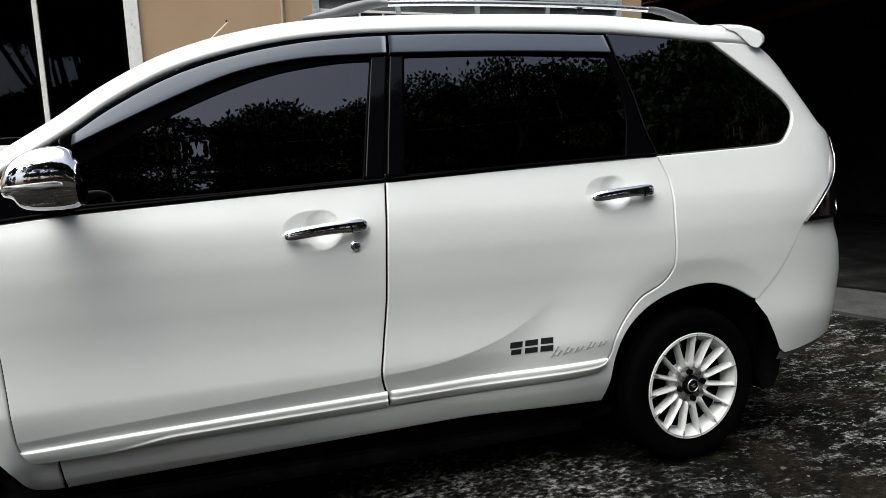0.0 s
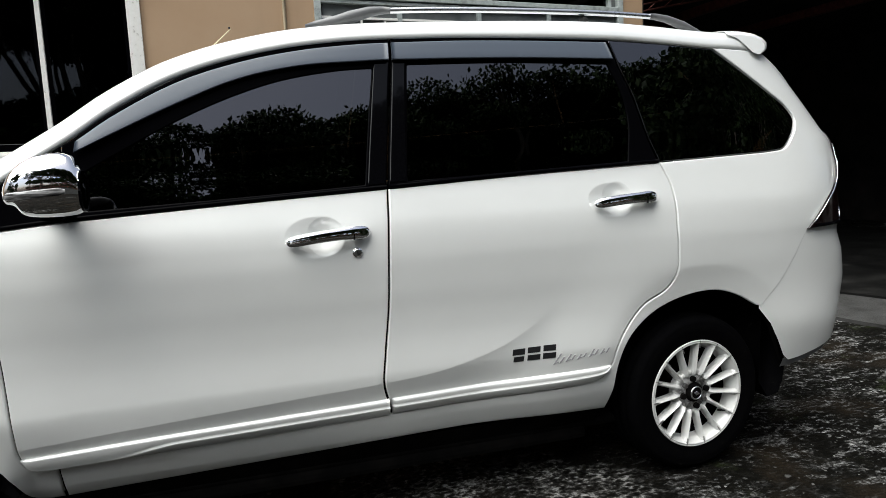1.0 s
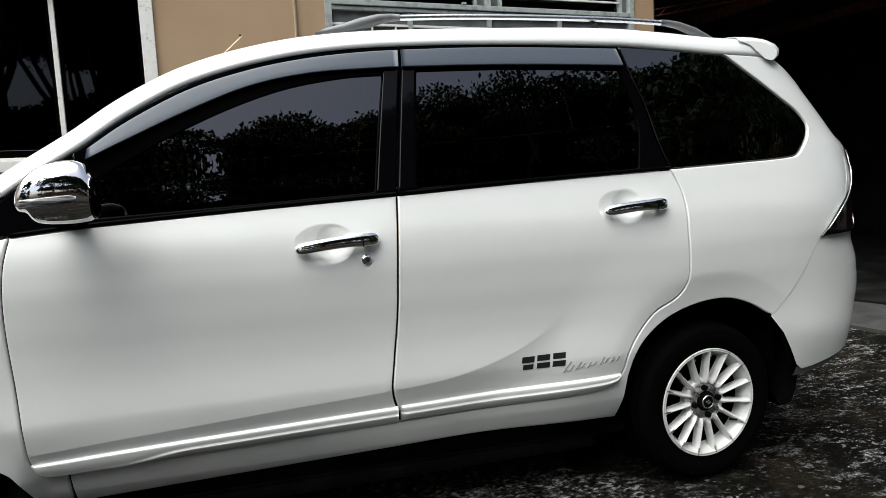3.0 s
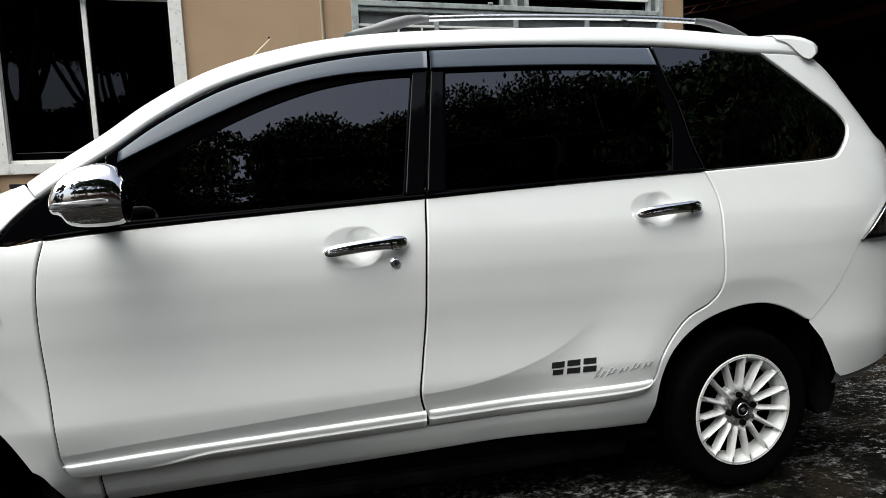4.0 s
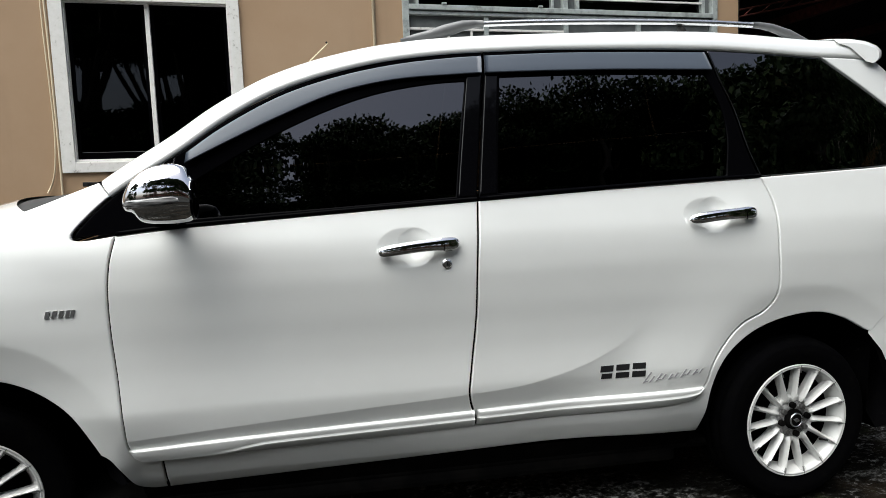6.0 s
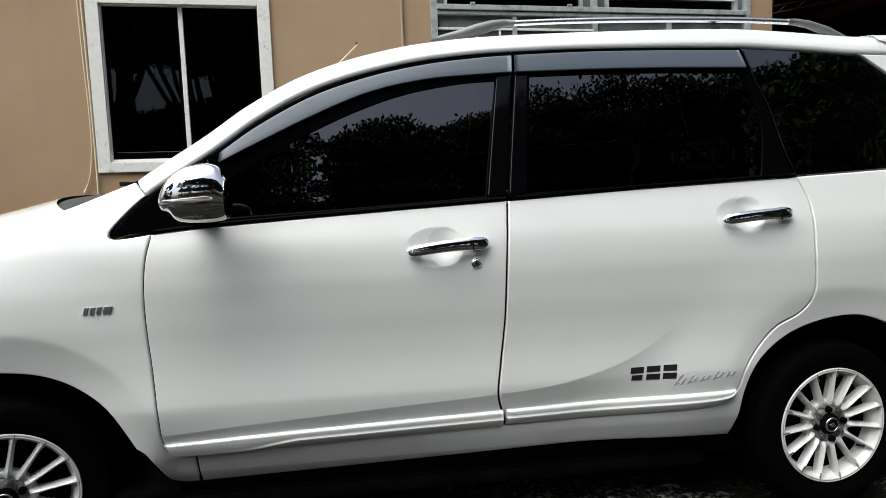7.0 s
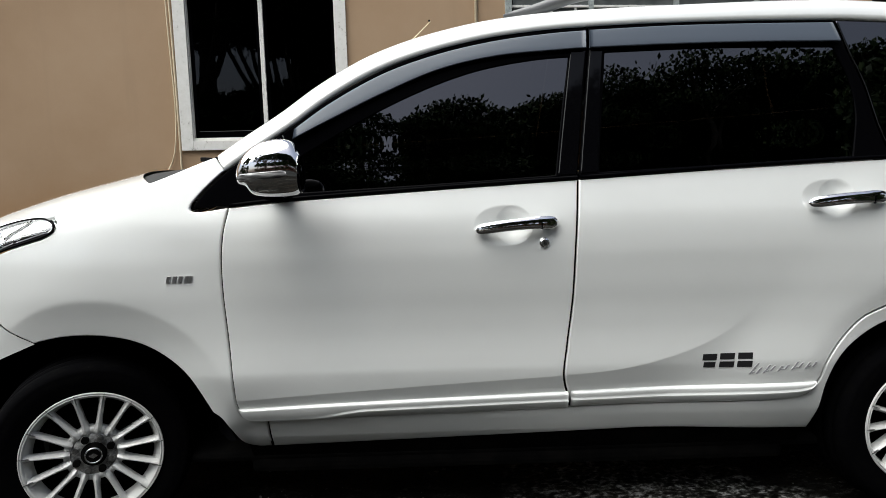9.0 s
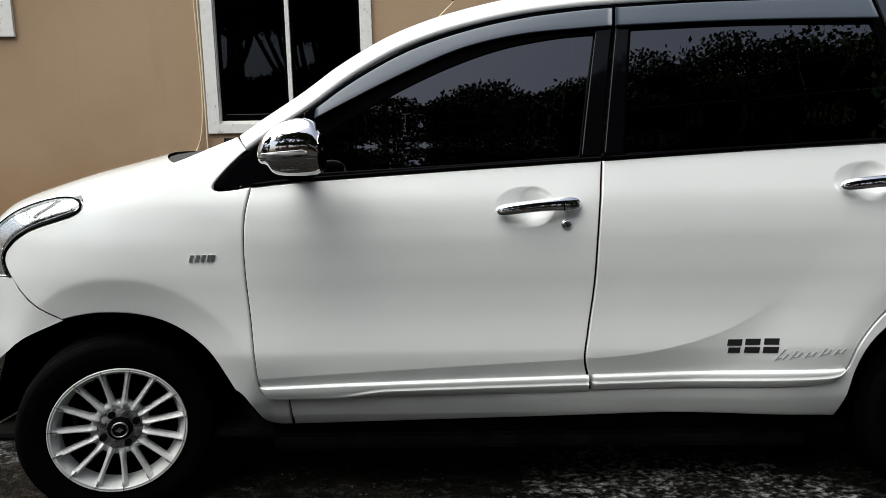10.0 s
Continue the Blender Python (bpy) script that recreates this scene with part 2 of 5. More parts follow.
def panel(name, out, mat, parent, label="", holes=(), off=0.0, seam=.002, lip=.004, depth=.016, cell=.02, fine=(), lines=()):
    """A pressed panel that follows the body's flank inside an outline (x, z), with turned-in rounded edges round it and its holes.
    fine: boxes (x0, z0, x1, z1, cell) with closer points; lines: creases that the points must follow."""
    rings = [(*shrink(out, seam), shrink(out, seam + lip)[0])] + [(*shrink(h[::-1], seam), shrink(h[::-1], seam + lip)[0]) for h in holes]
    lo, hi = out.min(0), out.max(0)
    g = [np.stack(np.meshgrid(np.arange(lo[0] + cell / 2, hi[0], cell), np.arange(lo[1] + cell / 2, hi[1], cell)), -1).reshape(-1, 2)]
    for x0, z0, x1, z1, c in fine:
        g[0] = g[0][~((g[0][:, 0] > x0) & (g[0][:, 0] < x1) & (g[0][:, 1] > z0) & (g[0][:, 1] < z1))]
        g.append(np.stack(np.meshgrid(np.arange(x0, x1, c), np.arange(z0, z1, c)), -1).reshape(-1, 2))
    q = np.concatenate(g)
    for ln in lines:
        q = q[far_from(q, ln, .017)]
        q = np.concatenate([q] + [ln + np.array([0, d]) for d in (-.010, -.004, -.001, .001, .004, .010)])
    inner = [r[2] for r in rings]
    q = q[inside(q, inner[0])]
    for r in inner:
        q = q[far_from(q, r, .006)]
    for r in inner[1:]:
        q = q[~inside(q, r)]
    pts, edges = [], []
    for r in inner:
        k = len(pts)
        pts += list(r)
        edges += [(k + i, k + (i + 1) % len(r)) for i in range(len(r))]
    pts += list(q)
    vs, _, fs, _, _, _ = delaunay_2d_cdt([Vector((float(a), float(b))) for a, b in pts], edges, [], 0, 1e-6)
    v2 = np.array([(v.x, v.y) for v in vs])
    tri = np.array([f for f in fs if len(f) == 3])
    mid = v2[tri].mean(1)
    keep = inside(mid, inner[0])
    for r in inner[1:]:
        keep &= ~inside(mid, r)
    tri = tri[keep]
    y = side_y(v2[:, 0], v2[:, 1]) + off
    verts = [(a - MIDDLE, c - HALF, b) for (a, b), c in zip(v2, y)]
    n = flank_normal(v2[:, 0], v2[:, 1])
    normals = list(n)
    faces = []
    a, b, c = v2[tri[:, 0]], v2[tri[:, 1]], v2[tri[:, 2]]
    turn = (b[:, 0] - a[:, 0]) * (c[:, 1] - a[:, 1]) - (b[:, 1] - a[:, 1]) * (c[:, 0] - a[:, 0])
    for t, w in zip(tri, turn):
        faces.append(tuple(int(i) for i in (t if w > 0 else t[::-1])))
    for loop, outward, ring in rings:
        k, m = len(verts), len(loop)
        n0 = flank_normal(ring[:, 0], ring[:, 1])
        o3 = np.stack([outward[:, 0], 0 * outward[:, 0], outward[:, 1]], 1)
        yr = side_y(ring[:, 0], ring[:, 1]) + off
        rows = [(ring, yr, n0), (ring + (loop - ring) * .65, yr + lip * .22, n0 + .55 * o3), (loop, yr + lip * .75, n0 * .5 + o3), (loop, yr + depth, o3)]
        for p, yy, nn in rows:
            verts += [(p[i, 0] - MIDDLE, yy[i] - HALF, p[i, 1]) for i in range(m)]
            nn = nn / np.linalg.norm(nn, axis=1)[:, None]
            normals += list(nn)
        for j in range(3):
            for i in range(m):
                a, b = k + j * m + i, k + j * m + (i + 1) % m
                faces.append((b, a, a + m, b + m))
    return put_mesh(name, verts, faces, mat, parent, label, normals)


def twin(ob, parent=None):
    """The same part on the other flank."""
    made = {}
    for o in (ob, *ob.children_recursive):
        made[o] = o.copy()
        scene.collection.objects.link(made[o])
        made[o].parent = made.get(o.parent, o.parent)
    made[ob].scale = (1, -1, 1)
    made[ob].location = (ob.location.x, -ob.location.y, ob.location.z)
    return made[ob]


def car_grid(name, rows, mat, parent, label="", flip=False, close_v=False, cap=False):
    """A skin through rows of points (x, y, z) measured from the front axle and the near flank."""
    nu, nv = len(rows), len(rows[0])
    verts = [(x - MIDDLE, y - HALF, z) for row in rows for x, y, z in row]
    faces = grid_faces(nu, nv, close_v=close_v, flip=flip)
    if cap:
        ends = [tuple(range(nv)), tuple((nu - 1) * nv + k for k in range(nv))[::-1]]
        faces += [e[::-1] for e in ends] if not flip else ends
    return put_mesh(name, verts, faces, mat, parent, label)


# ---- the shape of the car's flank ----
def pchip(xs, ys):
    """A smooth curve through the points that does not overshoot."""
    xs, ys = np.array(xs, float), np.array(ys, float)
    h, d = np.diff(xs), np.diff(ys) / np.diff(xs)
    m = np.zeros(len(xs))
    m[0], m[-1] = d[0], d[-1]
    for i in range(1, len(xs) - 1):
        if d[i - 1] * d[i] > 0:
            m[i] = 3 * (h[i - 1] + h[i]) / ((2 * h[i] + h[i - 1]) / d[i - 1] + (h[i] + 2 * h[i - 1]) / d[i])

    def f(x):
        x = np.asarray(x, float)
        i = np.clip(np.searchsorted(xs, x) - 1, 0, len(xs) - 2)
        w, q = h[i], (x - xs[i]) / h[i]
        y = ((1 + 2 * q) * (1 - q) ** 2 * ys[i] + q * (1 - q) ** 2 * w * m[i] + q * q * (3 - 2 * q) * ys[i + 1] + q * q * (q - 1) * w * m[i + 1])
        return np.where(x < xs[0], ys[0] + m[0] * (x - xs[0]), np.where(x > xs[-1], ys[-1] + m[-1] * (x - xs[-1]), y))
    return f


def step(x, a, b):
    q = np.clip((np.asarray(x, float) - a) / (b - a), 0, 1)
    return q * q * (3 - 2 * q)


base_y = pchip([.20, .25, .28, .30, .315, .322, .33, .35, .38, .42, .46, .53, .57, .61, .66, .72, .80, .88, .95, 1.0, 1.06, 1.11, 1.14, 1.2, 1.3, 1.4, 1.5, 1.6, 1.7],
               [.135, .092, .0670, .0520, .0420, .0385, .0345, .0255, .0145, .0080, .0042, .0, .0040, .0086, .0124, .0134, .0112, .0110, .0162, .0240, .0405, .0555, .0642, .0822, .1088, .1352, .1614, .1874, .213])
crease_z = pchip([.4, .563, .858, 1.179, 1.475, 1.64, 1.815, 1.916, 2.04, 2.126, 2.212, 2.3], [.456, .464, .479, .496, .51, .523, .559, .594, .665, .758, .857, .95])
under_y = pchip([-.12, -.07, -.03, -.014, .0], [.0235, .0160, .0076, .0037, 0])
rear_a = pchip([.35, .43, .54, .68, .77, .87, 1.0, 1.13, 1.2, 1.28, 1.43, 1.56, 1.66],
               [.835, .866, .892, .930, .920, .887, .895, .925, .922, .872, .765, .660, .583])
front_a = pchip([.3, .7, .9, 1.05, 1.2], [1.08, 1.08, 1.03, .93, .8])


# the shallow cups behind the two door handles: centre and half sizes
HANDLE_CUPS = ((1.309, .982, .094, .0625), (2.312, 1.0375, .086, .0590))


def side_y(x, z):
    """How far the body's flank lies inward of its widest line, at x along and z up the car."""
    x, z = np.asarray(x, float), np.asarray(z, float)
    y = base_y(z)
    y = y + under_y(np.clip(z - crease_z(x), -.12, 0)) * step(x, .42, .5) * (1 - step(x, 1.72, 2.16))
    for xa, amount in ((.03, 1.0), (2.66, .55)):
        r = np.hypot(x - xa, z - .33)
        flare = -.014 * (1 - step(r, .455, .70)) + .19 * .0035 * np.log1p(np.exp(np.clip((.455 - r) / .0035, -40, 40)))
        y = y + np.where(z > .33, amount * flare * step(z, .36, .56), 0)
    ridge = z - (1.033 + .304 * x)
    y = y + .55 * .002 * np.log1p(np.exp(np.clip(ridge / .002, -40, 40))) * np.where(ridge < .15, 1, 0) * (1 - step(x, .24, .40)) * step(x, -.35, -.12)
    for xc, zc, hx, hz in HANDLE_CUPS:
        r2 = ((x - xc) / hx) ** 2 + ((z - zc) / hz) ** 2
        y = y + .0115 * np.clip(1 - r2, 0, 1) ** 1.35
        r2 = ((x - xc - .029) / .058) ** 2 + ((z - zc - .001) / .0600) ** 2
        y = y + .0105 * np.clip(1 - r2, 0, 1) ** 1.25
    u = np.clip((x - 2.6) / rear_a(z), 0, .9995)
    y = y + .83 * (1 - (1 - u ** 5) ** .2)
    u = np.clip((.3 - x) / front_a(z), 0, .9995)
    return y + .83 * (1 - (1 - u ** 2.6) ** (1 / 2.6))


# ---- the car ----
car = tagged(new("car"), "parked pearl white family van with black tinted windows and chrome trim", "car")
car.location = (MIDDLE, HALF, 0)


def both(ob):
    twin(ob)
    return ob


# main lines of the flank (x along from the front axle, z up)
BELT = [(.467, 1.059), (.605, 1.071), (1.08, 1.096), (1.544, 1.117)]
BELT_REAR = [(1.544, 1.117), (1.993, 1.138), (2.531, 1.157)]
B_SEAM = [(1.544, 1.117), (1.528, .913), (1.517, .74), (1.498, .599), (1.487, .517), (1.492, .478), (1.506, .429), (1.511, .396)]
A_SEAM = [(.545, .380), (.499, .383), (.476, .403), (.465, .436), (.461, .524), (.452, .651), (.443, .773), (.441, .877), (.449, .979), (.467, 1.059)]
REAR_SEAM = [(2.531, 1.157), (2.558, 1.083), (2.565, 1.023), (2.562, .923), (2.558, .783), (2.544, .744), (2.507, .707), (2.424, .666), (2.352, .594),
             (2.309, .528), (2.292, .477), (2.267, .446), (2.207, .418), (2.118, .409)]
DOOR_FOOT = [(1.511, .396), (.545, .380)]
REAR_FOOT = [(2.118, .409), (1.511, .396)]
ROOF_LINE = [(.455, 1.172), (.49, 1.197), (.656, 1.305), (.771, 1.387), (.95, 1.482), (1.131, 1.539), (1.312, 1.575), (1.494, 1.594), (1.606, 1.600), (1.857, 1.607),
             (2.1, 1.608), (2.39, 1.605), (2.6, 1.593), (2.836, 1.574), (3.0, 1.568), (3.19, 1.555)]
FRONT_ARCH = [(.386, .42), (.365, .462), (.315, .545), (.231, .615), (.145, .653), (.039, .669), (-.06, .667), (-.127, .656), (-.172, .645)]
REAR_ARCH = [(2.953, .545), (2.894, .614), (2.812, .660), (2.71, .687), (2.564, .671), (2.445, .623), (2.352, .543), (2.316, .463), (2.299, .37), (2.283, .296)]
roof_z = pchip(*zip(*ROOF_LINE))
cups = [(xc - hx - .01, zc - hz - .01, xc + hx + .01, zc + hz + .01, .0030) for xc, zc, hx, hz in HANDLE_CUPS]
crease = np.array([(x, float(crease_z(x))) for x in np.arange(.47, 2.12, .012)])

# the head lamp's lower edge, from its foot round to the tip
LAMP_LOW = [(-.365, .780), (-.388, .812), (-.396, .837), (-.388, .862), (-.363, .886), (-.328, .910), (-.277, .934), (-.218, .953), (-.162, .968), (-.11, .983), (-.086, .995)]
both(panel("front_fender", outline(
    A_SEAM[::-1][:-1] + [(.549, .381)], [(.549, .381), (.544, .269)], [(.544, .269), (.496, .270), (.462, .291), (.432, .359), (.41, .40), (.386, .42)],
    FRONT_ARCH, [(-.172, .645), (-.25, .683), (-.312, .727), (-.362, .779)], [(x + .003, z - .003) for x, z in LAMP_LOW], [(-.083, .992), (-.073, 1.006), (-.076, 1.022), (-.105, 1.045)],
    [(-.105, 1.045), (.05, 1.09), (.2, 1.135), (.32, 1.178), (.42, 1.214)], [(.42, 1.214), (.455, 1.172)],
    [(.455, 1.172), (.421, 1.142), (.379, 1.1), (.352, 1.066), (.352, 1.053), (.37, 1.049), (.467, 1.059)]), PAINT, car, seam=.003, cell=.018, fine=[(-.32, .60, .44, .84, .007)], lines=[np.array([(x, 1.033 + .304 * x) for x in np.arange(-.09, .36, .010)])]))
front_door = both(panel("front_door", outline(BELT, B_SEAM, DOOR_FOOT, A_SEAM), PAINT, car, seam=.0035, fine=cups[:1], lines=[crease[crease[:, 0] < 1.47]]))
rear_door = both(panel("rear_door", outline(BELT_REAR, REAR_SEAM, REAR_FOOT, B_SEAM[::-1]), PAINT, car, seam=.004, fine=cups[1:], lines=[crease[crease[:, 0] > 1.51]]))
QUARTER_GLASS = [(2.836, 1.574), (2.955, 1.488), (3.06, 1.410), (3.140, 1.348), (3.170, 1.300), (3.160, 1.265), (3.125, 1.222), (3.085, 1.188), (3.04, 1.180), (2.8, 1.168), (2.531, 1.157)]
body_side = both(panel("body_side", outline(
    [(.555, .3805), (1.511, .396)], REAR_FOOT[::-1], REAR_SEAM[::-1], QUARTER_GLASS[::-1], [(2.836, 1.574), (3.0, 1.568), (3.10, 1.560)],
    [(3.10, 1.560), (3.185, 1.51), (3.305, 1.42), (3.41, 1.33), (3.443, 1.285)], [(3.445, 1.285), (3.41, 1.255), (3.405, 1.20), (3.40, 1.13), (3.37, 1.06), (3.25, .972), (3.135, .876)],
    [(3.135, .876), (3.032, .730), (2.915, .607)], [(2.915, .607), (2.894, .614)], REAR_ARCH[1:], [(2.283, .296), (1.819, .306), (1.456, .296), (.548, .269)], [(.548, .269), (.553, .380), (.555, .3805)]),
    PAINT, car, cell=.02, fine=[(3.15, .9, 3.46, 1.56, .012), (2.2, .3, 3.0, .9, .014)], lines=[np.array([(x, .321) for x in np.arange(.57, 2.26, .014)])]))


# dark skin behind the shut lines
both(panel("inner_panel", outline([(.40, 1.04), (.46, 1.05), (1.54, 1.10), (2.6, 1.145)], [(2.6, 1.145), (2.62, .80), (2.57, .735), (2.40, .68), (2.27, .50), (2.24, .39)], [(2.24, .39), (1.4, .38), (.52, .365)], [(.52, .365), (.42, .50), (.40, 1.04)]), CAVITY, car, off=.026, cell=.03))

# pillars and roof edge, one sweep from the wing to the tailgate
def roof_section(x):
    z0 = float(roof_z(x))
    y0 = float(side_y(x, z0))
    k = .80 + .06 * float(step(x, .6, 1.3)) + .14 * float(step(x, 1.7, 2.4))
    lean = math.atan((float(roof_z(x + .03)) - float(roof_z(max(x - .03, .455)))) / (x + .03 - max(x - .03, .455)))
    return [(x - math.sin(lean) * dz * k, y0 + dy * k, z0 + math.cos(lean) * dz * k) for dy, dz in ((.012, -.004), (0, .002), (.0045, .018), (.010, .035), (.018, .048), (.030, .060), (.047, .069), (.068, .075), (.09, .078))]


edge_x = np.linspace(.455, 3.08, 90)
both(car_grid("roof_edge", [roof_section(x) for x in edge_x], PAINT, car, flip=True))


def roof_row(x):
    a = roof_section(x)[-1]
    return [(x - .05 * math.sin(math.pi * v) * (1 - float(step(x, 1.25, 1.5))), a[1] + (2 * HALF - 2 * a[1]) * v, a[2] + .030 * math.sin(math.pi * v) ** .8) for v in np.linspace(0, 1, 25)]


car_grid("roof", [roof_row(x) for x in np.linspace(1.27, 3.08, 40)], PAINT, car, flip=True)


def screen_row(x):
    a, u = roof_section(x)[-1], (x - .455) / (1.27 - .455)
    return [(x - (.17 * (1 - u) + .03) * math.sin(math.pi * v) ** .8, a[1] + .004 + (2 * HALF - 2 * a[1] - .008) * v, a[2] - .004 + .03 * u * math.sin(math.pi * v)) for v in np.linspace(0, 1, 21)]


windscreen = car_grid("windscreen", [screen_row(x) for x in np.linspace(.455, 1.265, 20)], FILM_GLASS, car, flip=True)

# bonnet, scuttle and wipers
hood_edge = [(-.56, .86), (-.45, .945), (-.34, 1.0), (-.218, 1.036), (-.105, 1.047), (-.02, 1.072), (.05, 1.091), (.13, 1.115), (.22, 1.141)]
hood_mid = [(-.75, .86), (-.70, .94), (-.64, .995), (-.56, 1.035), (-.46, 1.070), (-.34, 1.104), (-.22, 1.133), (-.1, 1.160), (.0, 1.183)]
hm_f = pchip(np.linspace(0, 1, len(hood_mid)), [p[0] for p in hood_mid]), pchip(np.linspace(0, 1, len(hood_mid)), [p[1] for p in hood_mid])
he_f = pchip(np.linspace(0, 1, len(hood_edge)), [p[0] for p in hood_edge]), pchip(np.linspace(0, 1, len(hood_edge)), [p[1] for p in hood_edge])


def hood_row(u, lift=0.0, shift=0.0):
    xe, ze, xm, zm = (float(f(u)) for f in (*he_f, *hm_f))
    ze -= .007
    ye = float(side_y(xe, ze)) - .0018
    row = []
    for v in np.linspace(0, 1, 17):
        w = 1 - (1 - v) ** 2.2
        row.append((xe + (xm - xe) * w + shift, ye + (HALF - ye) * v, ze + (zm - ze) * w + lift))
    row = [(row[0][0], row[0][1] + .010, row[0][2] - .014)] + row
    return row + [(x, 2 * HALF - y, z) for x, y, z in row[-2::-1]]


car_grid("hood", [hood_row(u) for u in np.linspace(0, 1, 36)], PAINT, car, flip=True)
hood_end, screen_foot = hood_row(1), screen_row(.47)
foot = [screen_foot[0]] + [screen_foot[round(k * 20 / 30)] for k in range(1, 30)] + [screen_foot[-1]]
end = [hood_end[round(k * 34 / 30)] for k in range(31)]
car_grid("scuttle", [[(p[0] + (q[0] - p[0]) * w, p[1] + (q[1] - p[1]) * w, p[2] + (q[2] - p[2]) * w - dz) for p, q in zip(end, foot)] for w, dz in ((0, .012), (.06, .010), (.3, .014), (.7, .02), (1, .012))], RUBBER, car, "black plastic scuttle panel", flip=True)
for y0, y1 in ((.36, .78), (.80, 1.28)):
    w0, w1 = Vector((.30 - MIDDLE, y0 - HALF, 1.195)), Vector((.24 - MIDDLE, y1 - HALF, 1.222))
    wiper = tube("wiper", [w0 + (w1 - w0) * k / 6 + Vector((0, 0, .012 * math.sin(math.pi * k / 6))) for k in range(7)], [.011, .010, .008, .007, .006, .006, .005], BLACK_TRIM, car)
    bm = bmesh.new()
    box_into(bm, (w1.x - .02, w1.y - .25, w1.z - .012), (w1.x, w1.y + .2, w1.z + .004), .003)
    part("wiper_blade", bm, RUBBER, wiper)

# lower flank of nose and tail: bumpers, swept round the corners
nose_top = pchip([-.76, -.55, -.42, -.366, -.315, -.252, -.172], [.785, .775, .776, .779, .727, .684, .647])
nose_low = pchip([-.76, -.61, -.58, -.53, -.48, -.44, -.40, -.336, -.207, -.172], [.22, .23, .32, .42, .475, .505, .530, .574, .630, .644])


def nose_rows(lo, hi, n=12, g0=.345):
    rows = []
    for g in np.linspace(g0, math.pi / 2, 30):
        x = .3 - 1.08 * math.sin(g) ** (2 / 2.6)
        a, b = float(lo(x)), float(hi(x))
        row = []
        for q in np.linspace(0, 1, n):
            z = a + (b - a) * q
            x = .3 - float(front_a(z)) * math.sin(g) ** (2 / 2.6)
            y = float(side_y(x, z)) if g < 1.35 else float(base_y(z)) + HALF * (1 - max(math.cos(g), 0) ** (2 / 2.6))
            row.append((x, min(y, HALF), z))
        rows.append(row)
    return rows + [[(x, 2 * HALF - y, z) for x, y, z in r] for r in rows[-2::-1]]


car_grid("front_bumper", nose_rows(nose_low, nose_top), PAINT, car, flip=False)
car_grid("grille", [[(x - .004, y, z) for x, y, z in r] for r in nose_rows(lambda x: .50, lambda x: .70, 8, 1.15)], BLACK_TRIM, car, "black front grille")

tail_top = pchip([2.895, 2.915, 3.032, 3.135, 3.2, 3.6], [.613, .6240, .7450, .8870, .886, .884])
tail_low = pchip([2.895, 2.905, 2.915, 2.953, 2.985, 3.01, 3.038, 3.2, 3.33, 3.45, 3.6], [.610, .602, .591, .541, .483, .433, .386, .408, .430, .450, .46])


def tail_rows(lo, hi, n=14, g0=.02, out=0.0):
    rows = []
    for g in np.linspace(0, 1, 44):
        ang = g0 + (math.pi / 2 - g0) * g
        row = []
        sx = math.sin(ang) ** .4
        xr = 2.6 + .9 * sx
        a, b = float(lo(xr)), float(hi(xr))
        for _ in range(10):
            a, b = float(lo(2.6 + float(rear_a(a)) * sx)), float(hi(2.6 + float(rear_a(b)) * sx))
        for q in np.linspace(0, 1, n):
            z = a + (b - a) * q
            x = 2.6 + (float(rear_a(z)) + out) * sx
            y = float(side_y(x, z)) if sx < .985 else float(base_y(z)) + HALF * (1 - max(math.cos(ang), 0) ** .4)
            row.append((x, min(y, HALF), z))
        rows.append(row)
    return rows + [[(x, 2 * HALF - y, z) for x, y, z in r] for r in rows[-2::-1]]


car_grid("rear_bumper", [[(x, y + (.0012 if y < HALF else -.0012), z) for x, y, z in r] for r in tail_rows(tail_low, tail_top, g0=math.asin((.300 / .9) ** 2.5))], PAINT, car, flip=True)
lip_low = lambda x: float(tail_low(max(x, 3.042))) - .028
car_grid("bumper_lip", [[(x - .006, y + (.008 if y < HALF else -.008), z) for x, y, z in r] for r in tail_rows(lip_low, lambda x: float(tail_low(max(x, 3.042))) + .006, 4, math.asin((.46 / .9) ** 2.5))], GREY_PLASTIC, car, "dark grey lower lip", flip=True)
car_grid("tailgate", tail_rows(lambda x: .882, lambda x: 1.22, 12, 1.12), PAINT, car, flip=True)
car_grid("rear_window", tail_rows(lambda x: 1.224, lambda x: 1.57, 10, 1.12), FILM_GLASS, car, flip=True)

# lamps
tail_lamp = panel("tail_lamp", outline([(3.128, .880), (3.24, .968), (3.36, 1.056), (3.396, 1.13), (3.40, 1.20), (3.405, 1.255), (3.44, 1.288)], [(3.44, 1.288), (3.49, 1.25), (3.515, 1.19), (3.51, 1.11)],
                                       [(3.51, 1.11), (3.45, 1.03), (3.43, .95), (3.41, .884)], [(3.41, .884), (3.25, .884), (3.128, .880)]), RED_LENS, car, "dark smoked rear lamp", off=-.010, cell=.014)
tube("lamp_edge", [(x - MIDDLE, float(side_y(x, z)) - HALF - .013, z) for x, z in spline([(3.16, .905), (3.25, .978), (3.362, 1.062), (3.396, 1.13), (3.40, 1.20)], .02)], .0024, CHROME, tail_lamp, "chrome strip", 6)
tube("lamp_edge", [(x - MIDDLE, float(side_y(x, z)) - HALF - .016, z) for x, z in spline([(3.40, .905), (3.43, .99), (3.455, 1.05)], .02)], .004, CHROME, tail_lamp, "chrome strip", 6)
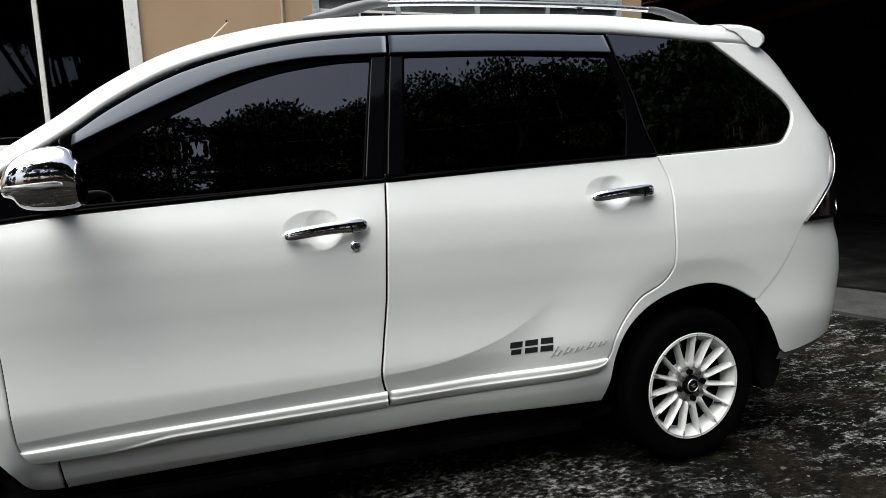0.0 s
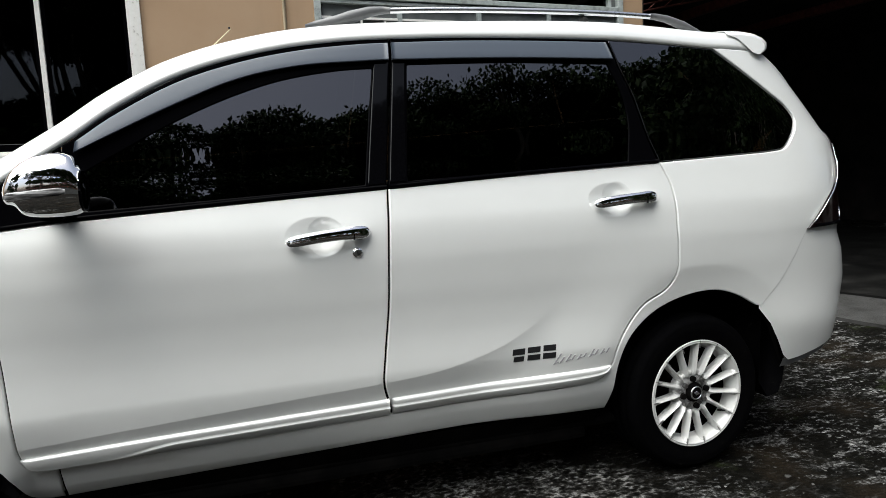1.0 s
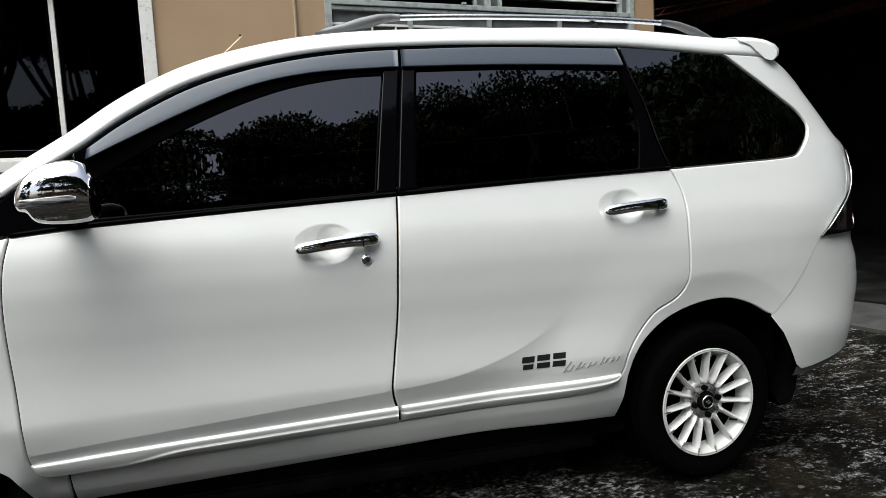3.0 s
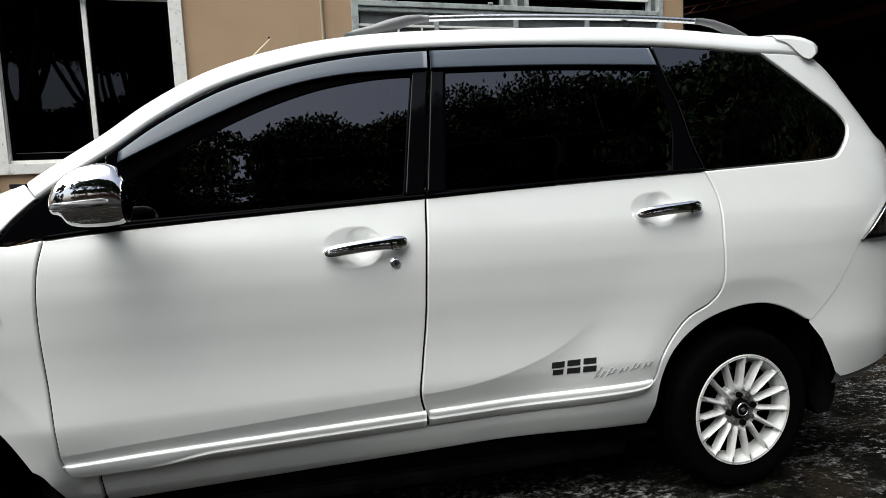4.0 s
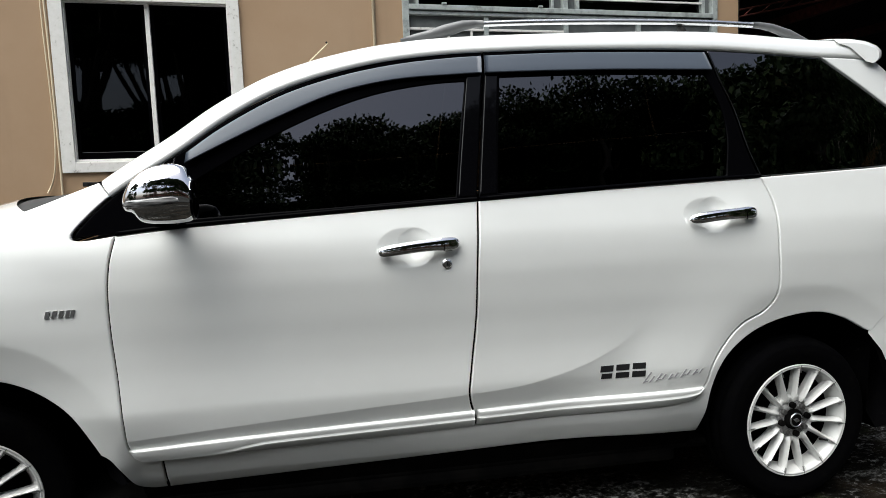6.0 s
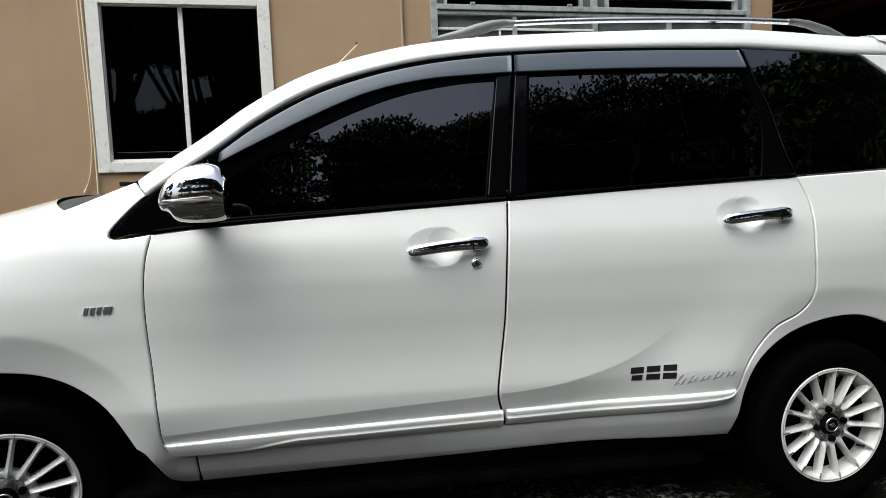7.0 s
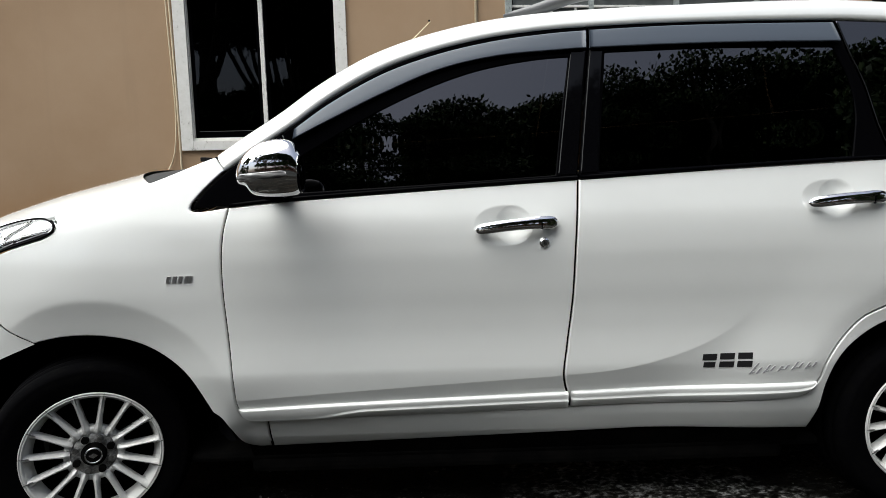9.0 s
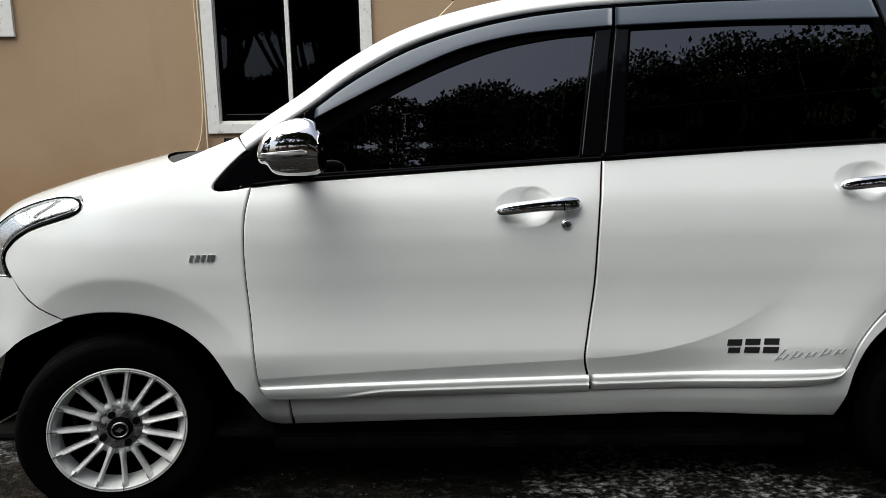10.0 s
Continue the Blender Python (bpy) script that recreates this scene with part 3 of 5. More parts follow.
tube("lamp_edge", [(x - MIDDLE, float(side_y(x, z)) - HALF - .013, z) for x, z in spline([(3.17, .892), (3.28, .893), (3.40, .893)], .02)], .007, BLACK_TRIM, tail_lamp, "", 6)
both(tail_lamp)

HEAD = [(-.086, .996), (-.076, 1.007), (-.080, 1.019), (-.095, 1.028), (-.13, 1.037), (-.218, 1.031), (-.34, .995), (-.45, .94), (-.545, .86)], [(-.545, .86), (-.56, .80), (-.46, .776), (-.367, .779)], LAMP_LOW
LAMP_BAND = [(-.104, .999), (-.163, .986), (-.254, .960), (-.316, .934), (-.369, .902), (-.402, .866), (-.412, .837), (-.404, .806), (-.385, .782)]
head_lamp = panel("head_lamp", outline(*HEAD), LAMP_METAL, car, "clear headlamp with chrome reflector", off=.014, cell=.016)
lens = panel("lens", outline(*HEAD), CLEAR, head_lamp, off=-.003, seam=.004, depth=.012, cell=.016)
lens.visible_shadow = False


def lamp_line(pts, inward, radius, mat, label):
    tube("lamp_edge", [(x - MIDDLE, float(side_y(x, z)) - HALF + inward, z) for x, z in spline(pts, .012)], radius, mat, head_lamp, label, 8)


lamp_line(LAMP_LOW + [(-.077, 1.007), (-.081, 1.018), (-.097, 1.029)], -.001, .0042, BLACK_TRIM, "black lower lamp edge")
lamp_line(LAMP_BAND[:6], .006, .0050, CHROME, "chrome strip")
lamp_line([((a[0] + b[0]) / 2, (a[1] + b[1]) / 2) for a, b in zip(LAMP_BAND, ((-.095, .992), (-.155, .970), (-.238, .947), (-.296, .926), (-.346, .899), (-.384, .866), (-.395, .837)))], .002, .0014, SATIN_METAL, "thin pale lens joint")
lamp_line([(-.095, 1.027), (-.13, 1.036), (-.218, 1.029), (-.34, .993), (-.45, .938)], -.003, .0028, BLACK_TRIM, "black rubber seal")
lamp_line([(-.175, 1.026), (-.205, 1.006), (-.235, .990), (-.262, .972)], .006, .0050, BLACK_TRIM, "black reflector divider")
panel("bezel", outline(LAMP_LOW, [(-.086, .996), (-.104, .999)], LAMP_BAND, [(-.385, .782), (-.365, .780)]), BLACK_TRIM, head_lamp, "black lamp bezel", off=.004, cell=.014)
both(head_lamp)

# black window surrounds, glass and smoked visors
TOP_F = [(1.600, 1.600), (1.494, 1.597), (1.312, 1.578), (1.131, 1.541), (.95, 1.479), (.771, 1.384), (.656, 1.302)]
GLASS_F = outline([(.652, 1.098), (1.08, 1.114), (1.474, 1.132)], [(1.474, 1.132), (1.503, 1.32), (1.534, 1.500)], [(1.534, 1.500), (1.42, 1.492), (1.25, 1.463), (1.1, 1.415), (.93, 1.340), (.76, 1.248), (.652, 1.185)], [(.652, 1.185), (.652, 1.098)])
both(panel("window_surround", outline([(.63, 1.074), (1.08, 1.097), (1.543, 1.118)], [(1.543, 1.118), (1.597, 1.527), (1.600, 1.600)], TOP_F, [(.656, 1.302), (.63, 1.285)], [(.63, 1.285), (.63, 1.074)]), BLACK_TRIM, car, holes=[GLASS_F], off=.004, cell=.03))
both(panel("front_window", GLASS_F, FILM_GLASS, car, "black film-tinted door glass", off=.010, seam=-.004, lip=.002, depth=.004, cell=.03))
GLASS_R = outline([(1.614, 1.138), (2.0, 1.152), (2.408, 1.168)], [(2.408, 1.168), (2.432, 1.30), (2.425, 1.40), (2.385, 1.512)], [(2.385, 1.512), (2.0, 1.518), (1.655, 1.512)], [(1.655, 1.512), (1.614, 1.138)])
both(panel("window_surround", outline([(1.546, 1.118), (1.993, 1.139), (2.528, 1.158)], [(2.528, 1.158), (2.50, 1.25), (2.468, 1.393), (2.43, 1.5), (2.398, 1.603)], [(2.398, 1.603), (2.1, 1.608), (1.857, 1.608), (1.604, 1.602)], [(1.604, 1.602), (1.600, 1.527), (1.546, 1.118)]),
           BLACK_TRIM, car, holes=[GLASS_R], off=.004, cell=.03))
both(panel("pillar_trim", outline([(1.482, 1.128), (1.540, 1.130)], [(1.540, 1.130), (1.594, 1.522)], [(1.594, 1.522), (1.542, 1.520)], [(1.542, 1.520), (1.511, 1.32), (1.482, 1.128)]), PILLAR_BLACK, car, "gloss black door pillar trim", off=.001, seam=.001, depth=.004, cell=.03))
both(panel("pillar_trim", outline([(1.552, 1.132), (1.607, 1.136)], [(1.607, 1.136), (1.648, 1.522)], [(1.648, 1.522), (1.604, 1.522)], [(1.604, 1.522), (1.552, 1.132)]), PILLAR_BLACK, car, "gloss black door pillar trim", off=.001, seam=.001, depth=.004, cell=.03))
both(panel("rear_door_window", GLASS_R, FILM_GLASS, car, "black film-tinted door glass", off=.010, seam=-.004, lip=.002, depth=.004, cell=.03))
both(panel("quarter_window", outline([(2.402, 1.603), (2.6, 1.592), (2.832, 1.573)], [(q[0] - .003, q[1]) for q in QUARTER_GLASS], [(2.533, 1.16), (2.504, 1.25), (2.472, 1.393), (2.434, 1.5), (2.402, 1.603)]), FILM_GLASS, car, "black film-tinted rear quarter glass", off=.006, cell=.03))
both(panel("corner_trim", outline([(.357, 1.056), (.467, 1.062), (.627, 1.074)], [(.627, 1.074), (.627, 1.284)], [(.627, 1.284), (.49, 1.195), (.421, 1.139), (.381, 1.097), (.357, 1.066), (.357, 1.056)]), BLACK_TRIM, car, off=.005, cell=.03))


def visor(up, low, label):
    a, b = even(spline(up, .01), 60), even(spline(low, .01), 60)
    rows = []
    for p, q in zip(a, b):
        row = []
        for v, o in ((0, .003), (0, -.006), (.02, -.0078), (.06, -.0085), (.3, -.0105), (.6, -.0128), (.92, -.0150), (.97, -.0148), (1.0, -.012), (1.0, -.007), (.9, -.008), (.5, -.006), (.12, 0)):
            x, z = p + (q - p) * v
            row.append((x, float(side_y(x, z)) + o, z))
        rows.append(row)
    return both(car_grid("window_visor", rows, VISOR, car, label, flip=True, close_v=True, cap=True))


visor([(.668, 1.294), (.771, 1.366), (.95, 1.462), (1.131, 1.522), (1.312, 1.559), (1.494, 1.579), (1.595, 1.585)],
      [(.664, 1.262), (.77, 1.314), (.948, 1.398), (1.128, 1.470), (1.309, 1.508), (1.50, 1.522), (1.590, 1.527)], "smoked acrylic wind deflector")
visor([(1.606, 1.586), (1.857, 1.594), (2.1, 1.595), (2.386, 1.592)], [(1.602, 1.527), (1.857, 1.532), (2.1, 1.533), (2.402, 1.529)], "smoked acrylic wind deflector")
both(tube("belt_strip", [(x - MIDDLE, float(side_y(x, z)) - HALF - .001, z) for x, z in spline([(.47, 1.064), (.605, 1.076), (1.08, 1.101), (1.541, 1.122)], .03)], .007, BLACK_TRIM, car, "black window seal", 6))
both(tube("belt_strip", [(x - MIDDLE, float(side_y(x, z)) - HALF - .001, z) for x, z in spline([(1.548, 1.122), (1.993, 1.143), (2.526, 1.162)], .03)], .007, BLACK_TRIM, car, "black window seal", 6))


# raised mouldings along the foot of the doors
def moulding(x0, x1, top, low, ridge_from, nose):
    rows = []
    for x in np.linspace(x0, x1, 90):
        t, b = float(top(x)), float(low(x))
        k = float(step(x, ridge_from, ridge_from + .20)) if ridge_from else 1
        n, vr = min(1, nose(x)), .48 + .38 * (1 - k)
        row = []
        for v, o in ((0, .004), (0, -.001), (.05, -.006), (.12, -.0105), (.18, -.012), (vr - .14, -.0122), (vr - .05, -.0112), (vr, -.0112 - .0065 * k), (vr + .05, -.0112 - .0065 * k), ((vr + 1.05) / 2, -.010 - .0025 * k), (.97, -.005), (1, -.001), (1, .006)):
            z = t + (b - t) * v
            row.append((x, float(side_y(x, z)) + o * n, z))
        rows.append(row)
    return both(car_grid("door_moulding", rows, PAINT, car, "white body-coloured door moulding", cap=True))


moulding(.468, 1.5025, pchip([.468, .919, 1.504], [.429, .441, .453]), pchip([.468, .478, .50, .545, 1.504], [.424, .400, .383, .3805, .396]), .68, lambda x: .4 + (x - .468) / .03)
moulding(1.511, 2.278, pchip([1.511, 2.278], [.454, .468]), pchip([1.511, 2.15, 2.22, 2.255, 2.278], [.400, .412, .418, .430, .462]), 0, lambda x: .4 + min(x - 1.511, 2.278 - x) / .02)


# door handles
def door_handle(x0, x1, z0, z1, with_lock):
    n, rows = 26, []
    for i in range(n):
        u = .5 - .5 * math.cos(math.pi * i / (n - 1))
        x, z = x0 + (x1 - x0) * u, z0 + (z1 - z0) * u + .006 * math.sin(math.pi * u)
        end = min(1, (1 - abs(2 * u - 1) ** (12 if u < .5 else 10))) ** .5
        hz = (.0172 + .0016 * u + .0022 * float(step(u, .66, .80))) * max(end, .05)
        hy = .011 * max(end, .05)
        yc = .010 - .036 - .006 * math.sin(math.pi * u) + .016 * (u ** 6) + .014 * ((1 - u) ** 6)
        rows.append([(x, float(base_y(z)) - .005 + yc + .006 + .16 * hz * math.sin(g) + hy * math.copysign(abs(math.cos(g)) ** .62, math.cos(g)), z + hz * math.copysign(abs(math.sin(g)) ** .80, math.sin(g))) for g in np.linspace(0, 2 * math.pi, 28, endpoint=False)])
    handle = car_grid("door_handle", rows, CHROME, car, "chrome door handle", close_v=True, cap=True)
    for xa in (x0 + .014, x1 - .050):
        bm = box((xa - MIDDLE, float(base_y(z0)) - .020 - HALF, z0 - .004), (xa + .024 - MIDDLE, float(base_y(z0)) + .02 - HALF, z0 + .010), .003)
        part("bracket", bm, BLACK_TRIM, handle)
    xs = x1 - .055
    bm = box((xs - MIDDLE, float(base_y(z1)) - .0385 - HALF, z1 - .020), (xs + .0018 - MIDDLE, float(base_y(z1)) - .012 - HALF, z1 + .004))
    part("handle_joint", bm, BLACK_TRIM, handle)
    both(handle)
    if with_lock:
        bm = bmesh.new()
        zl, xl = .928, 1.430
        m = Matrix.Translation((xl - MIDDLE, float(side_y(xl, zl)) - HALF - .002, zl)) @ pose(0, 0, 0, 90, 0, 0)
        bmesh.ops.create_cone(bm, cap_ends=True, segments=24, radius1=.0165, radius2=.0145, depth=.010, matrix=m)
        lock = part("door_lock", bm, CHROME, car, "round chrome key lock", True)
        bm = bmesh.new()
        bmesh.ops.create_cone(bm, cap_ends=True, segments=20, radius1=.0105, radius2=.0095, depth=.004, matrix=Matrix.Translation((0, -.0055, 0)) @ m)
        part("lock_barrel", bm, RIM_DARK, lock)
        bm = box((xl - MIDDLE - .0012, float(side_y(xl, zl)) - HALF - .0105, zl - .005), (xl - MIDDLE + .0012, float(side_y(xl, zl)) - HALF - .008, zl + .005))
        part("key_slot", bm, CAVITY, lock)


door_handle(1.219, 1.474, .972, .990, True)
door_handle(2.242, 2.488, 1.026, 1.040, False)


# door mirror with a chrome shell
def door_mirror():
    cy = -.130
    top = pchip([.552, .556, .578, .605, .639, .680, .708, .722, .731], [1.164, 1.176, 1.2120, 1.2340, 1.2480, 1.2525, 1.2455, 1.231, 1.206])
    low = pchip([.552, .557, .574, .584, .592, .608, .664, .715, .731], [1.142, 1.132, 1.126, 1.117, 1.106, 1.098, 1.093, 1.097, 1.106])
    deep = pchip([.552, .557, .570, .598, .635, .68, .731], [.010, .021, .034, .049, .057, .060, .056])

    def shell_point(x, g, out=0.0):
        """A point of the shell at x along and the angle g round its section."""
        t, b = float(top(x)), float(low(x))
        c, n = math.cos(g), math.sin(g)
        y = -math.copysign(abs(c) ** .72, c) * (float(deep(x)) + out)
        z = (t + b) / 2 + math.copysign(abs(n) ** (.92 if n > 0 else .66), n) * ((t - b) / 2 + out)
        return (x - .002 + .05 * -y, cy + y, z)

    nv = 44
    xs = [.552 + .179 * (k / 40) ** 1.5 for k in range(41)]
    rows = [[shell_point(x, 2 * math.pi * j / nv) for j in range(nv)] for x in xs]
    shell = car_grid("door_mirror", rows, CHROME, car, "chrome-capped door mirror", close_v=True, flip=True, cap=True)
    shell.data.materials.append(BLACK_TRIM)
    for face in shell.data.polygons:
        face.material_index = 1 if face.center.y > cy - HALF + .018 or len(face.vertices) > 4 else 0
    x1 = .731
    glass = [[(shell_point(x1, g)[0] + .0015, cy + (shell_point(x1, g)[1] - cy) * q, 1.161 + (shell_point(x1, g)[2] - 1.161) * q) for g in np.linspace(0, 2 * math.pi, 28, endpoint=False)] for q in (.90, .6, .2, .01)]
    car_grid("mirror_glass", glass, MIRROR, shell, "", close_v=True)
    rim = [shell_point(x1, g) for g in np.linspace(0, 2 * math.pi, 45)]
    tube("mirror_rim", [(x - MIDDLE, y - HALF, z) for x, y, z in rim], .0038, BLACK_TRIM, shell, "", 6)

    def wrapped(name, x0, x1, z0, z1, out, mat, label=""):
        """A band on the shell's outer side, from its nose backwards."""
        band = []
        for x in np.linspace(x0, x1, 30):
            u = (x - x0) / (x1 - x0)
            zc, hz = z0 + (z1 - z0) * u, .0095 * min(1, .45 + 6 * min(u, 1 - u))
            t, b, d = float(top(x)), float(low(x)), float(deep(x))
            row = []
            for v, o in ((-1, -.003), (-1, out * .5), (-.8, out), (-.1, out * 1.15), (.8, out), (1, out * .5), (1, -.003)):
                z = zc + v * hz
                n = max(-1, min(1, (z - (t + b) / 2) / ((t - b) / 2)))
                sn = math.copysign(abs(n) ** (1 / (.92 if n > 0 else .66)), n)
                y = -(max(0, 1 - sn * sn) ** .5) ** .72 * d - o
                row.append((x - .002 + .05 * -y, cy + y, z))
            band.append(row)
        return car_grid(name, band, mat, shell, label, flip=True, close_v=True, cap=True)

    wrapped("turn_signal", .556, .700, 1.148, 1.157, .0032, SIGNAL_LENS, "clear ribbed turn signal strip")
    base = []
    for k, (x, y, z, r) in enumerate(((.650, -.12, 1.097, .030), (.64, -.01, 1.098, .036), (.62, .03, 1.100, .042), (.61, .075, 1.105, .050))):
        base.append([(x + r * math.cos(g), y, z + .014 * math.sin(g)) for g in np.linspace(0, 2 * math.pi, 14, endpoint=False)])
    car_grid("mirror_foot", base, BLACK_TRIM, shell, "black mirror foot", close_v=True, cap=True, flip=False)
    return both(shell)


door_mirror()


# roof rails, spoiler, aerial
def rail_y(x):
    return float(side_y(min(x, 2.6), 1.60)) + .095


rail = [(1.60, 1.7110), (1.80, 1.7175), (2.1, 1.7205), (2.45, 1.7165), (2.66, 1.7075)]
roof_rail = tube("roof_rail", [(x - MIDDLE, rail_y(x) - HALF, z) for x, z in spline(rail, .04)], .0100, SATIN_METAL, car, "satin aluminium roof rail with grey feet", 12, 1.0)
for label, run in (("", [(1.345, 1.655, .008), (1.38, 1.662, .013), (1.44, 1.672, .019), (1.50, 1.690, .0205), (1.56, 1.7065, .0175), (1.60, 1.7120, .0135), (1.63, 1.7125, .0112)]), ("", [(2.635, 1.7090, .0112), (2.66, 1.7080, .0122), (2.71, 1.7000, .0140), (2.78, 1.6770, .0165), (2.84, 1.654, .012), (2.87, 1.643, .008)]),
                   ("black plastic foot", [(2.350, 1.706, .010), (2.354, 1.698, .013), (2.360, 1.685, .016), (2.366, 1.662, .018)])):
    tube("rail_foot", [(x - MIDDLE, rail_y(x) - HALF, z) for x, z, r in run], [r for *_, r in run], RUBBER if label else GREY_PLASTIC, roof_rail, label or "grey plastic foot", 12)
both(roof_rail)

SP = [(2.905, 1.632), (2.935, 1.634), (2.985, 1.633), (3.037, 1.626), (3.077, 1.610), (3.095, 1.591), (3.09, 1.567), (3.058, 1.543), (3.024, 1.552), (2.985, 1.590), (2.958, 1.616)]
sp_loop = [tuple(p) for p in even([*SP, SP[0]], 36)[:-1]]
rows = []
for y in np.concatenate([[.188, .190, .196, .206], np.linspace(.23, 1.43, 30), [1.454, 1.464, 1.470, 1.472]]):
    e = min(y - .188, 1.472 - y)
    q, arc = .86 + .14 * min(1, max(e, 0) / .018) ** .5, math.sin(math.pi * (y - .188) / 1.284)
    side = 1 if y < HALF else -1
    slope = .22 * max(0, 1 - e / .16) * side
    rows.append([(3.0 + (x - 3.0) * q + .16 * arc ** .8, y + slope * (z - 1.582), 1.59 + (z - 1.59) * q + .075 * arc ** .7) for x, z in sp_loop])
spoiler = car_grid("spoiler", rows, PAINT, car, "white roof spoiler", close_v=True, cap=True, flip=False)
for cap_face in spoiler.data.polygons[-2:]:
    cap_face.use_smooth = False
aerial = tube("aerial", [(.94 - MIDDLE, 0, 1.63), (1.02 - MIDDLE, 0, 1.69), (1.10 - MIDDLE, 0, 1.765)], [.0035, .0025, .002], material("pale_aerial_wire", (.75, .66, .45), .5), car, "thin roof aerial", 6)
bm = bmesh.new()
bmesh.ops.create_uvsphere(bm, u_segments=10, v_segments=8, radius=.0045, matrix=Matrix.Translation((1.095 - MIDDLE, 0, 1.768)))
part("aerial_tip", bm, RUBBER, aerial, "", True)

# mud flaps, wheel houses, floor
both(car_grid("mud_flap", [[(x, y, z) for x, z in ((2.96, .55), (3.02, .50), (3.05, .44), (3.066, .385), (3.068, .335), (3.060, .29), (3.04, .245), (2.99, .235), (2.95, .30))] for y in (.062, .2)], TYRE, car, "black rubber mud flap", close_v=True, cap=True))
both(car_grid("mud_flap", [[(x, y, z) for x, z in ((.378, .425), (.402, .405), (.420, .365), (.444, .315), (.425, .31), (.395, .34))] for y in (.045, .2)], TYRE, car, "black rubber mud flap", close_v=True, cap=True))
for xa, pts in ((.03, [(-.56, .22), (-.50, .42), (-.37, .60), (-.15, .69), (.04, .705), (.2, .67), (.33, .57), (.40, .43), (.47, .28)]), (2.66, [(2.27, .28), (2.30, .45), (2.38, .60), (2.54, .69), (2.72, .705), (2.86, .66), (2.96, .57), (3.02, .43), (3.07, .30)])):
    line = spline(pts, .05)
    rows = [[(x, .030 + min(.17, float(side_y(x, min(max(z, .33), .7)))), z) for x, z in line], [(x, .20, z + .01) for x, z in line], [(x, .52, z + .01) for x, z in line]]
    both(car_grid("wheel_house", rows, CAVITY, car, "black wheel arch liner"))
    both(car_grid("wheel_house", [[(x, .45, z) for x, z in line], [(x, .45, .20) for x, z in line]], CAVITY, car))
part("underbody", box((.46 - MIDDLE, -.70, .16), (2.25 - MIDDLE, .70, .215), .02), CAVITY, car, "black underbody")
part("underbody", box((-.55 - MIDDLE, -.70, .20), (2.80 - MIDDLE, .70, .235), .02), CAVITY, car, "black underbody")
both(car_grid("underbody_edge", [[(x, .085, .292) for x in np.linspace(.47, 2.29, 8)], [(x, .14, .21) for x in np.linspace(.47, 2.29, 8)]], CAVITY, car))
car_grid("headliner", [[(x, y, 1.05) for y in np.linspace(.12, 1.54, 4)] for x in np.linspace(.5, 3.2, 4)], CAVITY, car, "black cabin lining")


# wheels: white multi-spoke rims
RIM = .935  # fifteen-inch rims


def lathe(name, profile, mat, parent, label="", n=72, size=None):
    size = RIM if size is None else size
    profile = [(r * size, y) for r, y in profile]
    rows = [[(r * math.cos(2 * math.pi * k / n), y, r * math.sin(2 * math.pi * k / n)) for r, y in profile] for k in range(n)]
    return put_mesh(name, [p for row in rows for p in row], grid_faces(n, len(profile), close_u=True), mat, parent, label)


wheel = lathe("wheel", [(.186, .056), (.190, .042), (.197, .018), (.2035, .010), (.2055, .0065), (.2065, .0020), (.2085, -.0025), (.2120, -.0032), (.2125, -.0012), (.2150, -.0012), (.2156, -.0034), (.2190, -.0030), (.2205, .001), (.2205, .012), (.214, .02)], RIM_PAINT, car, "white fifteen-spoke alloy wheel")
lathe("tyre", [(.180, .195), (.25, .205), (.285, .197), (.298, .185), (.3005, .165), (.2985, .148), (.2905, .146), (.2905, .140), (.2985, .138), (.301, .115), (.2985, .095), (.2905, .093), (.2905, .087), (.2985, .085),
               (.301, .062), (.2985, .045), (.2905, .043), (.2905, .037), (.298, .034), (.294, .018), (.287, .006), (.280, .000), (.274, -.0035), (.270, -.0030), (.262, -.005), (.245, -.006), (.232, -.002), (.215, .000), (.201, .004), (.195, .014)], TYRE, wheel, "black road-worn tyre", 96, 1)
lathe("barrel", [(.181, .20), (.184, .10), (.188, .0535)], CAVITY, wheel, "dusty inner barrel darkened with its shade")
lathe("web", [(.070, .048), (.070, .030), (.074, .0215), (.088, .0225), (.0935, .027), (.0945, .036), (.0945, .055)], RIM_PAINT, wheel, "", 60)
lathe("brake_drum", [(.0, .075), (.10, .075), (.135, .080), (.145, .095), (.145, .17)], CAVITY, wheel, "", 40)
lathe("hub", [(.0, .020), (.036, .020), (.042, .022), (.066, .021), (.073, .026), (.078, .038), (.080, .06)], HUB_GREY, wheel, "scuffed grey hub face", 48)
lathe("centre_cap", [(.0, .004), (.020, .004), (.025, .0055), (.028, .009), (.032, .010), (.037, .012), (.040, .017), (.041, .024)], CAVITY, wheel, "dark centre cap with a round emblem", 36)
lathe("cap_ring", [(.0225, .006), (.0235, .003), (.027, .003), (.028, .007)], SATIN_METAL, wheel, "", 36)
bm = bmesh.new()
bmesh.ops.create_cone(bm, cap_ends=True, segments=4, radius1=.015, radius2=.012, depth=.004, matrix=Matrix.Translation((0, .003, 0)) @ pose(0, 0, 0, 90, 0, 0) @ Matrix.Diagonal((1, .62, 1, 1)))
part("emblem", bm, SATIN_METAL, wheel)
